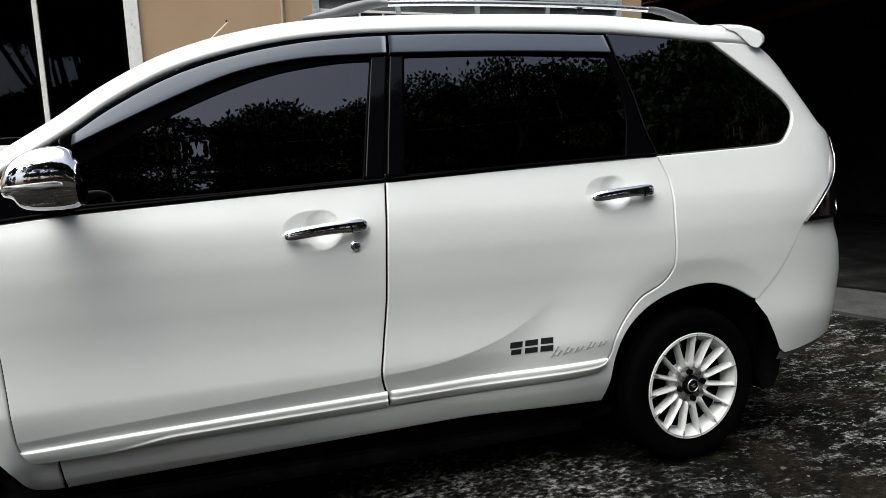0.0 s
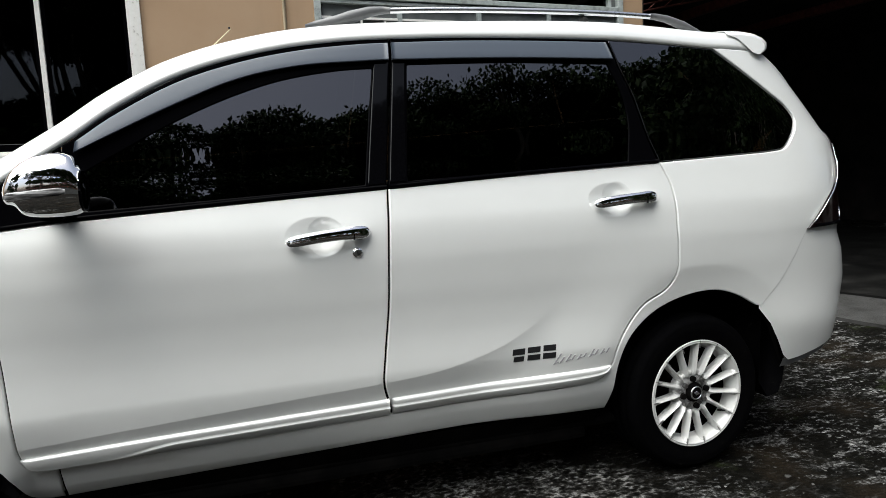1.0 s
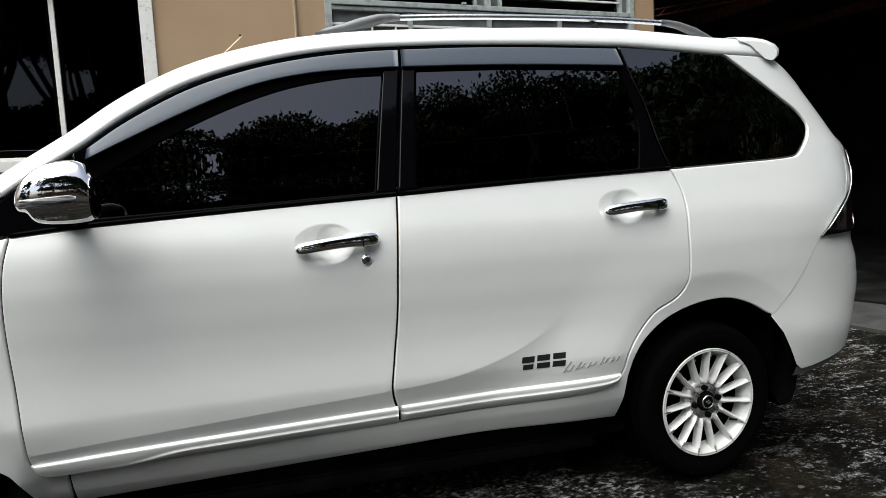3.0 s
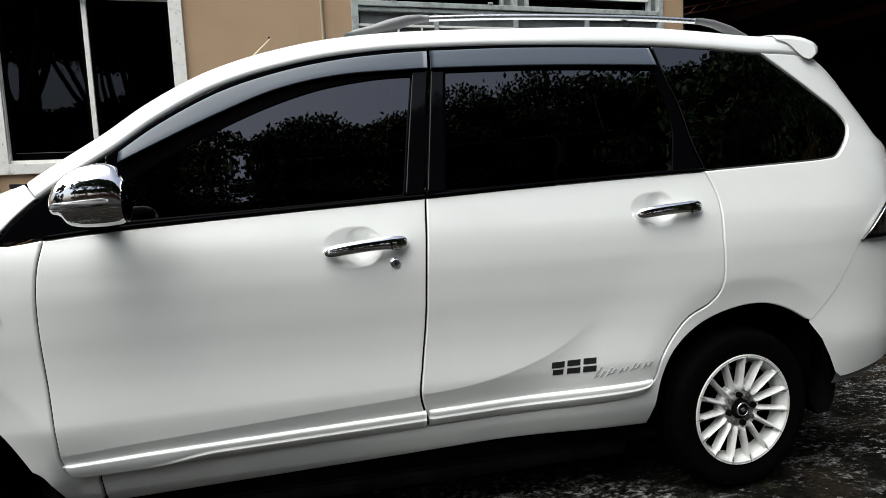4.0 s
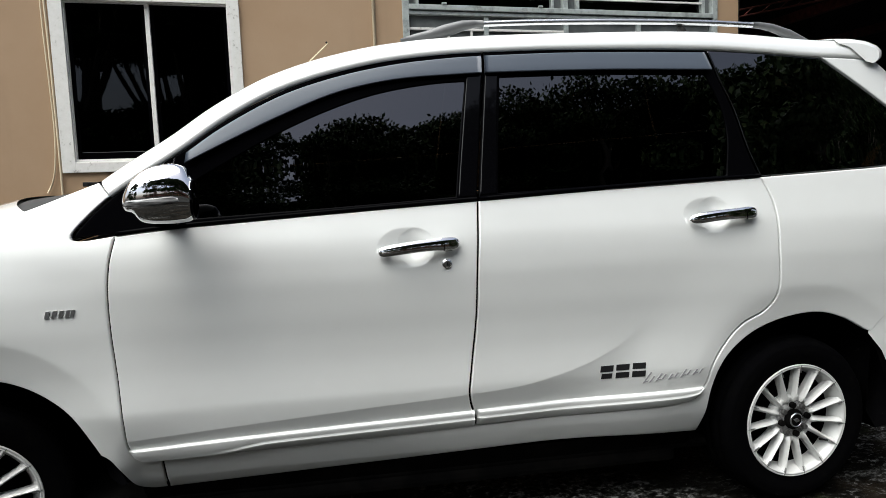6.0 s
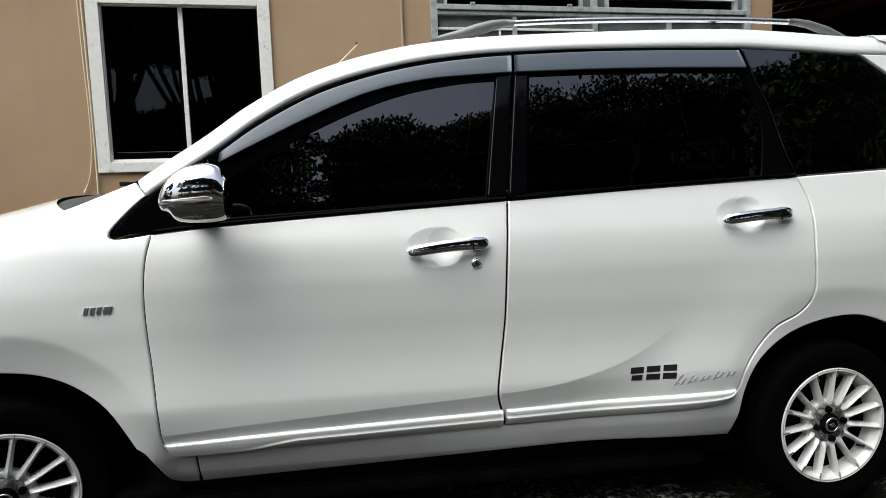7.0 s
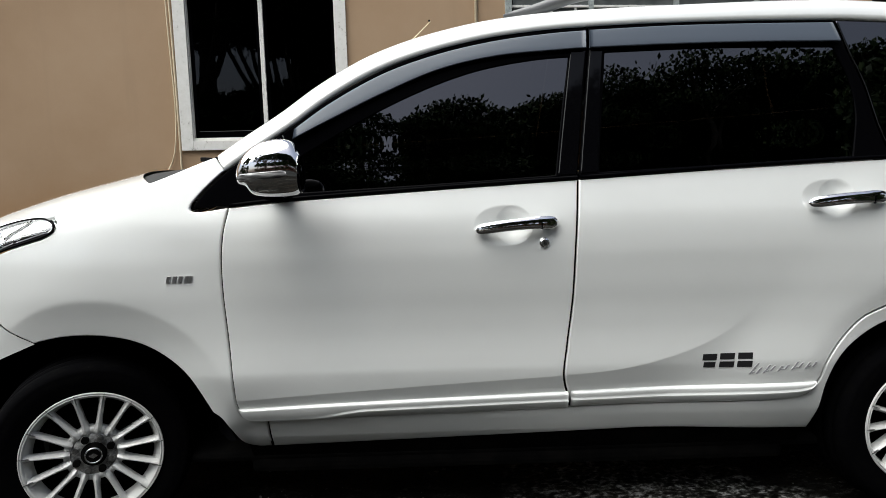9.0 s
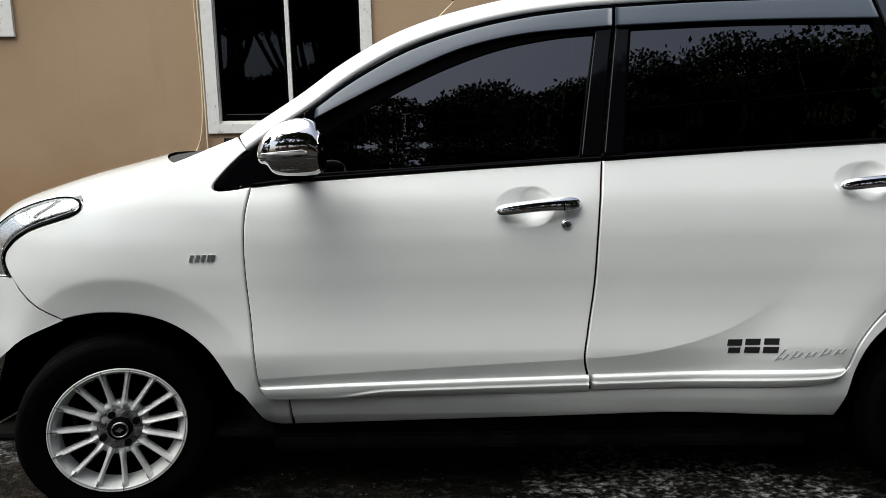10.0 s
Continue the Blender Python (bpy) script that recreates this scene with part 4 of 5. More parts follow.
# one spoke: a ridge that leans to one flank, widening into the hub
sp = []
for r, wide, top, deep in ((.072, .0150, .016, .05), (.080, .0150, .0125, .05), (.090, .0122, .009, .048), (.100, .0100, .0080, .046), (.112, .0088, .0070, .044), (.14, .0082, .0050, .041), (.165, .0082, .0030, .038), (.183, .0088, .0012, .035), (.194, .0106, .0, .03), (.202, .015, -.001, .026), (.2105, .020, -.0015, .016)):
    r, w = r * RIM, wide
    sp.append([(r, deep, -w), (r, top + .017, -w), (r, top + .0095, -w * .78), (r, top + .0002, -.0016), (r, top, .0004), (r, top + .0050, w * .50), (r, top + .017, w), (r, deep, w)])
spoke_me = None
for k in range(15):
    g = 2 * math.pi * (k + .25) / 15
    if spoke_me is None:
        spoke = put_mesh("spoke", [p for row in sp for p in row], grid_faces(len(sp), 8, flip=True), RIM_PAINT, wheel, smooth=False)
        spoke_me = spoke.data
    else:
        spoke = new("spoke", spoke_me)
        spoke.parent = wheel
    spoke.rotation_euler = (0, -g, 0)
    # Thin dark bars on the rim stand for the ridge's shaded side.
    if k == 0:
        shade_line = part("spoke_groove", box((.188 * RIM, -.0038, -.0052), (.2185 * RIM, .002, -.0037)), RIM_DARK, wheel)
    else:
        shade_line = new("spoke_groove", shade_line.data)
        shade_line.parent = wheel
    shade_line.rotation_euler = (0, -g, 0)
for k in range(8):
    g = 2 * math.pi * (k + .5) / 8
    bm = bmesh.new()
    bmesh.ops.create_cone(bm, cap_ends=True, segments=6 if k % 2 else 14, radius1=.0110 if k % 2 else .0115, radius2=.0095 if k % 2 else .0110, depth=.012, matrix=Matrix.Translation((.054 * math.cos(g), .0148, .054 * math.sin(g))) @ pose(0, 0, 0, 90, 0, 0))
    # Even ones are solid dark discs painting the shade of open holes.
    part("wheel_nut" if k % 2 else "bolt_hole", bm, RIM_DARK if k % 2 else CAVITY, wheel)
bm = bmesh.new()
bmesh.ops.create_cone(bm, cap_ends=True, segments=10, radius1=.004, radius2=.003, depth=.03, matrix=Matrix.Translation((.15, .02, -.06)) @ pose(0, 0, 0, 75, 0, 20))
part("tyre_valve", bm, RUBBER, wheel)
wheel.location = (.002 - MIDDLE, .012 - HALF, .289)
wheel.rotation_euler = (0, 0, radians(STEER))
for x, far, turn in ((2.655, 0, 14), (0, 1, 40), (2.655, 1, 75)):
    w = copy_thing(wheel, pose(x - MIDDLE, ((.034 if x else .012) - HALF) * (-1 if far else 1), .3035 if x else .292, 0, 0, STEER if x == 0 else 4) @ pose(0, 0, 0, 0, turn, 0))
    w.parent = car
    size = .975 if x else 1
    w.scale = (size, -size if far else size, size)


# stuck-on marks: plain dark and grey shapes, no lettering
def decal(name, pts, mat, parent, label="", off=-.0012, lift=.0012):
    verts = [(x - MIDDLE, float(side_y(x, z)) + off - HALF, z) for x, z in pts] + [(x - MIDDLE, float(side_y(x, z)) + .001 - HALF, z) for x, z in pts]
    n = len(pts)
    return put_mesh(name, verts, [tuple(range(n))] + [(i, i + n, (i + 1) % n + n, (i + 1) % n) for i in range(n)], mat, parent, label, smooth=False)


def slant(x0, x1, z0, z1, lean=.10):
    return [(x0, z0), (x1, z0), (x1 + lean * (z1 - z0), z1), (x0 + lean * (z1 - z0), z1)]


mark = decal("side_mark", slant(1.921, 1.965, .544, .564, .14), DECAL_BLACK, car, "black and grey vinyl side mark in plain bars")
# three black blocks, each slotted, then a run of thin grey strokes
for x0, x1, z0, z1 in ((1.924, 1.960, .521, .538), (1.975, 2.020, .546, .565), (1.973, 2.018, .521, .539), (2.031, 2.075, .547, .566), (2.028, 2.073, .521, .540)):
    decal("mark_block", slant(x0, x1, z0, z1, .14), DECAL_BLACK, mark)
for k in range(10):
    x0 = 2.064 + .0215 * k
    tall = (.036, .020, .026, .016, .018, .014, .026, .016, .018, .016)[k]
    z0 = .497 + .0022 * k + (.004 if k in (3, 5, 7) else 0)
    decal("mark_bar", [(x0, z0), (x0 + .0055, z0), (x0 + .0055 + .75 * tall, z0 + tall), (x0 + .75 * tall, z0 + tall)], DECAL_GREY, mark, "grey vinyl stroke")
    if k % 2 == 0:
        decal("mark_bar", [(x0 + .004, z0 + .002), (x0 + .020, z0 + .006), (x0 + .020, z0 + .009), (x0 + .005, z0 + .0055)], DECAL_GREY, mark, "grey vinyl stroke")
badge = decal("wing_badge", slant(.275, .286, .836, .856, .3), SATIN_METAL, car, "small chrome wing badge in plain bars", -.004)
for x in (.293, .311, .329, .343):
    decal("badge_bar", slant(x, x + (.011 if x < .34 else .007), .836, .856, .3), SATIN_METAL, badge, "", -.004)

# ---- the yard: ground, slabs, stones ----
SOIL = material("wet_patchy_concrete", (.06, .058, .05), .9, 0, 0, .03)
n1, n2, n3 = noise_out(SOIL, 1.6, 4, .6, (1, 1.3, 1)), noise_out(SOIL, 30.0, 5, .66, (1, 1.5, 1)), noise_out(SOIL, 6.0, 7, .70, (1, 1.4, 1))
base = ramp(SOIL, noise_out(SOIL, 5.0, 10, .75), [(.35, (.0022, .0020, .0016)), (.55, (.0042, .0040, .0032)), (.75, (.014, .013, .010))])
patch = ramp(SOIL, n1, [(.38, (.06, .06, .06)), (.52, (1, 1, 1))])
way_x = node(SOIL, "ShaderNodeSeparateXYZ")
link(SOIL, node(SOIL, "ShaderNodeTexCoord").outputs["Object"], way_x.inputs[0])


def between(value, v0, v1, lo, hi):
    m = node(SOIL, "ShaderNodeMapRange")
    for slot, v in (("From Min", v0), ("From Max", v1), ("To Min", lo), ("To Max", hi)):
        m.inputs[slot].default_value = v
    link(SOIL, value, m.inputs["Value"])
    return m.outputs[0]


def added(a, b):
    m = node(SOIL, "ShaderNodeMath")
    link(SOIL, a, m.inputs[0])
    link(SOIL, b, m.inputs[1])
    return m.outputs[0]


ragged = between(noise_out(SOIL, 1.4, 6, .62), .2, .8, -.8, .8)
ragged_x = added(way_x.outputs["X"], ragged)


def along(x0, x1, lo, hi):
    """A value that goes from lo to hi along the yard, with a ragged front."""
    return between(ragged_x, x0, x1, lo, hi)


# Pale patches fade alongside the car; its shade is put into the ground colour.
shade_mask = along(2.5, 3.4, .10, 1.0)
patch = mixed(SOIL, 1.0, patch, shade_mask, "MULTIPLY")
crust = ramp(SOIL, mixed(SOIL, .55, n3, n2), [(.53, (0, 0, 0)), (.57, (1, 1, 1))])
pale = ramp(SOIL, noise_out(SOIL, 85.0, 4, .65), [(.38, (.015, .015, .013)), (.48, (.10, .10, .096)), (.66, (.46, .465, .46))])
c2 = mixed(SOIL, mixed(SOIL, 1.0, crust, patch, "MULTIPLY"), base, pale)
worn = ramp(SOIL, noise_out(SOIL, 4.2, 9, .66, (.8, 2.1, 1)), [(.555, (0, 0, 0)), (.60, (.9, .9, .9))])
worn = mixed(SOIL, 1.0, worn, shade_mask, "MULTIPLY")
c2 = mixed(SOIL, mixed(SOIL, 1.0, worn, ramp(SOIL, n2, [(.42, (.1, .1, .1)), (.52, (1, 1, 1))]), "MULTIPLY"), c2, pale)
earth = ramp(SOIL, noise_out(SOIL, 1.9, 5, .6), [(.50, (0, 0, 0)), (.62, (.8, .8, .8))])
c2 = mixed(SOIL, earth, c2, mixed(SOIL, .75, c2, (.020, .015, .010)))
# fine grey grit beside the car
grit = ramp(SOIL, mixed(SOIL, .45, noise_out(SOIL, 42.0, 4, .6, (1, 1.3, 1)), noise_out(SOIL, 17.0, 6, .7)), [(.43, (.002, .002, .0017)), (.495, (.022, .021, .019)), (.54, (.11, .109, .103)), (.60, (.40, .40, .39))])
spot = node(SOIL, "ShaderNodeMapping", Location=(-1.85 / .62, .35 / .80, 0), Scale=(1 / .62, 1 / .80, 0))
link(SOIL, node(SOIL, "ShaderNodeTexCoord").outputs["Object"], spot.inputs[0])
reach = node(SOIL, "ShaderNodeVectorMath")
reach.operation = "LENGTH"
link(SOIL, spot.outputs[0], reach.inputs[0])
gritty = mixed(SOIL, 1.0, between(added(reach.outputs["Value"], ragged), .80, 1.15, 1.0, .03), ramp(SOIL, noise_out(SOIL, 2.3, 5, .6), [(.38, (.16, .16, .16)), (.54, (.95, .95, .95))]), "MULTIPLY")
gritty = mixed(SOIL, 1.0, gritty, ramp(SOIL, noise_out(SOIL, .9, 6, .62), [(.56, (0, 0, 0)), (.66, (.6, .6, .6))]), "LIGHTEN")
c2 = mixed(SOIL, gritty, c2, grit)
moss = ramp(SOIL, noise_out(SOIL, 3.1, 8, .75), [(.57, (0, 0, 0)), (.68, (.7, .7, .7))])
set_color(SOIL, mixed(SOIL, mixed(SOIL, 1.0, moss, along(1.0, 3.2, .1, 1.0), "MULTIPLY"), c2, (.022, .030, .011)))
set_rough(SOIL, n2, .62, .95)
set_bump(SOIL, n2, 1.0, .03)
SLAB = material("grey_concrete_slab", (.11, .11, .105), .85)
set_color(SLAB, ramp(SLAB, noise_out(SLAB, 5.0, 8, .65), [(.35, (.010, .010, .009)), (.6, (.032, .032, .031)), (.8, (.060, .060, .058))]))
set_bump(SLAB, noise_out(SLAB, 40.0, 10, .75), .8, .01)
# Carport floor concrete, with the shade under the roof mixed into its colour.
SHADED_FLOOR = material("oil_stained_concrete", (.02, .02, .018), .8, 0, 0, .1)
set_color(SHADED_FLOOR, ramp(SHADED_FLOOR, noise_out(SHADED_FLOOR, 2.2, 8, .65), [(.38, (.002, .002, .002)), (.55, (.008, .008, .0075)), (.75, (.026, .026, .025))]))
set_bump(SHADED_FLOOR, noise_out(SHADED_FLOOR, 40.0, 8, .7), .6, .008)
STONE = material("broken_concrete_bits", (.2, .2, .19), .85)
oi = node(STONE, "ShaderNodeNewGeometry")
set_color(STONE, mixed(STONE, .4, ramp(STONE, oi.outputs["Random Per Island"], [(0, (.012, .011, .009)), (.6, (.035, .034, .032)), (.9, (.10, .10, .096)), (1, (.26, .26, .25))]), ramp(STONE, noise_out(STONE, 30.0, 5), [(.3, (.012, .012, .010)), (.75, (.14, .14, .135))])))


def bump_height(x, y):
    h = 0
    for s, a in ((.9, .016), (2.6, .010), (7.0, .006), (17.0, .004)):
        h += a * noise.noise(Vector((x * s, y * s, 3.1)))
    return h


def rise(x):
    """The yard climbs a little towards the carport."""
    return .018 * float(step(x, 1.0, 2.3))


gx = np.concatenate([[-150, -60, -25, -12, -6], np.arange(-3, 8, .055), [10, 14, 25, 60, 150]])
gy = np.concatenate([[-150, -60, -25, -12, -7, -4], np.arange(-2, 3.5, .055), [4.5, 7, 12, 25, 60, 150]])


def flat_patch(x, y):
    """Level where the tyres stand."""
    return min(1.0, min(max(abs(x - a) - .13, abs(y - b) - .12) for a in (0, 2.655) for b in (.134, 1.526)) / .2 if min(max(abs(x - a) - .13, abs(y - b) - .12) for a in (0, 2.655) for b in (.134, 1.526)) > 0 else 0)


gv = [(x, y, bump_height(x, y) * flat_patch(x, y) - .008 - .006 * flat_patch(x, y) + rise(x) if -3.2 < x < 8.2 and -2.2 < y < 3.6 else -.014 + rise(x)) for x in gx for y in gy]
ground = tagged(put_mesh("ground", gv, grid_faces(len(gx), len(gy)), SOIL), "dark damp patchy concrete yard with pale worn spots and shade painted by the car", "ground", kind="structure")


def slab(name, x0, x1, y0, y1, top, label):
    bm = bmesh.new()
    nx, ny = max(2, round((x1 - x0) / .12)), max(2, round((y1 - y0) / .12))
    rows = []
    for i in range(nx + 1):
        row = []
        for j in range(ny + 1):
            x, y = x0 + (x1 - x0) * i / nx, y0 + (y1 - y0) * j / ny
            if i in (0, nx):
                x += .035 * noise.noise(Vector((x * 2, y * 3.5, 8)))
            row.append(bm.verts.new((x - .22 * (y - 1.4), y, top + .006 * noise.noise(Vector((x * 3, y * 3, 1))))))
        rows.append(row)
    for i in range(nx):
        for j in range(ny):
            bm.faces.new((rows[i][j], rows[i + 1][j], rows[i + 1][j + 1], rows[i][j + 1]))
    edge = [e for e in bm.edges if e.is_boundary]
    made = bmesh.ops.extrude_edge_only(bm, edges=edge)["geom"]
    for v in made:
        if isinstance(v, bmesh.types.BMVert):
            v.co.z = -.06
    bmesh.ops.recalc_face_normals(bm, faces=bm.faces)
    return tagged(part(name, bm, SLAB), label, "pavement", kind="structure")


slab("pavement", 4.99, 5.80, -3, 8.5, .035, "worn grey concrete strip with a broken edge")
slab("pavement", 5.92, 11.0, -3, 8.5, .03, "concrete carport floor with its shade in the colour").data.materials[0] = SHADED_FLOOR


def stones(count, box_of, size, seed, name, label):
    r = np.random.default_rng(seed)
    verts, faces = [], []
    ico = bmesh.new()
    bmesh.ops.create_icosphere(ico, subdivisions=1, radius=1)
    base = np.array([v.co[:] for v in ico.verts])
    ico.verts.index_update()
    bf = [tuple(v.index for v in f.verts) for f in ico.faces]
    ico.free()
    for _ in range(count):
        x0, x1, y0, y1 = box_of
        x, y = r.uniform(x0, x1), r.uniform(y0, y1)
        if x > 4.85 - .22 * (y - 1.4):
            continue
        s = size * r.lognormal(0, .55)
        if min(abs(x), abs(x - 2.655)) < .2 and min(abs(y - .134), abs(y - 1.526)) < .16:
            continue
        q = base * (1 + .28 * r.standard_normal((len(base), 1))) * s * np.array([r.uniform(.8, 1.7), r.uniform(.7, 1.3), r.uniform(.25, .5)])
        g = r.uniform(0, math.pi)
        q = np.stack([q[:, 0] * math.cos(g) - q[:, 1] * math.sin(g) + x, q[:, 0] * math.sin(g) + q[:, 1] * math.cos(g) + y, q[:, 2] - .014 + bump_height(x, y) * flat_patch(x, y) + rise(x) + s * .08], 1)
        k = len(verts)
        verts += list(q)
        faces += [tuple(i + k for i in f) for f in bf]
    return tagged(put_mesh(name, verts, faces, STONE, smooth=False), label, "gravel", kind="stuff")


stones(1500, (2.6, 5.0, -.6, 2.6), .0030, 3, "gravel", "small broken bits of pale concrete on the yard")
stones(900, (-1.2, 2.7, -.5, 1.4), .0028, 4, "gravel", "fine grit on the yard")

# ---- the house ----
PLASTER = material("tan_plaster", (.36, .255, .17), .85)
pn = noise_out(PLASTER, 1.1, 6, .6)
pc = ramp(PLASTER, pn, [(.3, (.332, .219, .128)), (.55, (.366, .248, .151)), (.8, (.388, .272, .171))])
streak = ramp(PLASTER, noise_out(PLASTER, 3.0, 5, .6, (1.2, 1, .12)), [(.58, (0, 0, 0)), (.78, (.35, .35, .35))])
pc = mixed(PLASTER, streak, pc, (.26, .18, .115))
splash = node(PLASTER, "ShaderNodeTexCoord")
sep = node(PLASTER, "ShaderNodeSeparateXYZ")
link(PLASTER, splash.outputs["Object"], sep.inputs[0])
mud = node(PLASTER, "ShaderNodeMapRange")
mud.inputs["From Min"].default_value, mud.inputs["From Max"].default_value, mud.inputs["To Min"].default_value, mud.inputs["To Max"].default_value = .55, 1.25, .75, 0
wob = node(PLASTER, "ShaderNodeMath")
wob.operation = "MULTIPLY_ADD"
wob.inputs[1].default_value = -.5
link(PLASTER, noise_out(PLASTER, 2.4, 6, .65), wob.inputs[0])
link(PLASTER, sep.outputs["Z"], wob.inputs[2])
shift_up = node(PLASTER, "ShaderNodeMath")
shift_up.inputs[1].default_value = .25
link(PLASTER, wob.outputs[0], shift_up.inputs[0])
link(PLASTER, shift_up.outputs[0], mud.inputs["Value"])
set_color(PLASTER, mixed(PLASTER, mud.outputs[0], pc, (.30, .145, .045)))
set_bump(PLASTER, noise_out(PLASTER, 60.0, 5, .6), .18, .004)
WHITE_WOOD = material("old_white_gloss", (.74, .73, .69), .4)
set_color(WHITE_WOOD, ramp(WHITE_WOOD, noise_out(WHITE_WOOD, 26.0, 7, .7), [(.30, (.30, .28, .25)), (.40, (.70, .69, .65)), (.7, (.77, .76, .73))]))
set_bump(WHITE_WOOD, noise_out(WHITE_WOOD, 40.0, 4), .2, .002)
GREY_STEEL = material("grey_green_steel_paint", (.33, .37, .36), .4)
set_color(GREY_STEEL, ramp(GREY_STEEL, noise_out(GREY_STEEL, 15.0, 6, .65), [(.34, (.20, .22, .21)), (.5, (.34, .375, .365)), (.8, (.42, .45, .44))]))
FROSTED = material("dusty_grey_glass", (.13, .14, .14), .22, 0, .5)
set_color(FROSTED, ramp(FROSTED, noise_out(FROSTED, 4.0, 5), [(.35, (.09, .10, .10)), (.7, (.17, .18, .18))]))
# Near-black render: the carport's deep shade is put into this colour.
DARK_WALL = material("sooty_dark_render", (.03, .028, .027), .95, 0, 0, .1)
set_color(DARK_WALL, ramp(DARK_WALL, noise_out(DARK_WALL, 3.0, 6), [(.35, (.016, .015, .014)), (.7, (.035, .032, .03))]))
RED_STEEL = material("rust_red_steel", (.14, .035, .025), .6)
set_color(RED_STEEL, ramp(RED_STEEL, noise_out(RED_STEEL, 18.0, 6), [(.4, (.09, .02, .014)), (.7, (.20, .06, .045))]))
CABLE = material("cream_cable", (.62, .52, .36), .5)


def wall_with_openings(name, x0, x1, z0, z1, y0, y1, holes, mat, label):
    xs, zs = sorted({x0, x1, *[h[0] for h in holes], *[h[1] for h in holes]}), sorted({z0, z1, *[h[2] for h in holes], *[h[3] for h in holes]})
    bm = bmesh.new()
    seen = {}

    def v(x, y, z):
        return seen.setdefault((x, y, z), None) or seen.update({(x, y, z): bm.verts.new((x, y, z))}) or seen[(x, y, z)]

    solid = lambda i, j: 0 <= i < len(xs) - 1 and 0 <= j < len(zs) - 1 and not any(h[0] <= xs[i] < h[1] and h[2] <= zs[j] < h[3] for h in holes)
    for i in range(len(xs) - 1):
        for j in range(len(zs) - 1):
            if not solid(i, j):
                continue
            a, b, c, d = xs[i], xs[i + 1], zs[j], zs[j + 1]
            bm.faces.new((v(a, y0, c), v(b, y0, c), v(b, y0, d), v(a, y0, d)))
            bm.faces.new((v(a, y1, d), v(b, y1, d), v(b, y1, c), v(a, y1, c)))
            if not solid(i - 1, j):
                bm.faces.new((v(a, y0, c), v(a, y0, d), v(a, y1, d), v(a, y1, c)))
            if not solid(i + 1, j):
                bm.faces.new((v(b, y0, d), v(b, y0, c), v(b, y1, c), v(b, y1, d)))
            if not solid(i, j - 1):
                bm.faces.new((v(a, y0, c), v(a, y1, c), v(b, y1, c), v(b, y0, c)))
            if not solid(i, j + 1):
                bm.faces.new((v(a, y0, d), v(b, y0, d), v(b, y1, d), v(a, y1, d)))
    return tagged(part(name, bm, mat), label, "wall", kind="structure")


W, LEAN = 3.82, .095  # the house stands slightly askew to the car
before_house = set(scene.collection.objects)
wall_with_openings("wall_north", -9, 5.25, -.1, 3.6, W, W + .16, [(-1.0, .32, 1.43, 2.76), (-3.89, -2.64, 2.26, 3.2), (1.82, 4.94, 1.2, 3.2)], PLASTER, "tan plastered house wall with faint stains")
for nm, lo, hi, mt, lb in (("wall_east", (5.09, W + .16, -.1), (5.25, 9, 3.6), PLASTER, "tan plastered house side wall"), ("wall_west", (-9, W + .16, -.1), (-8.84, 9, 3.6), PLASTER, "tan plastered house side wall"),
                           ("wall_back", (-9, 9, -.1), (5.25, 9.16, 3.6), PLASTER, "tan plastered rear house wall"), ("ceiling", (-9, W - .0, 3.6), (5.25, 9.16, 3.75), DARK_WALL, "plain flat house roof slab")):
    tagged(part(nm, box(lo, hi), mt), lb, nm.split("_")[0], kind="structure")


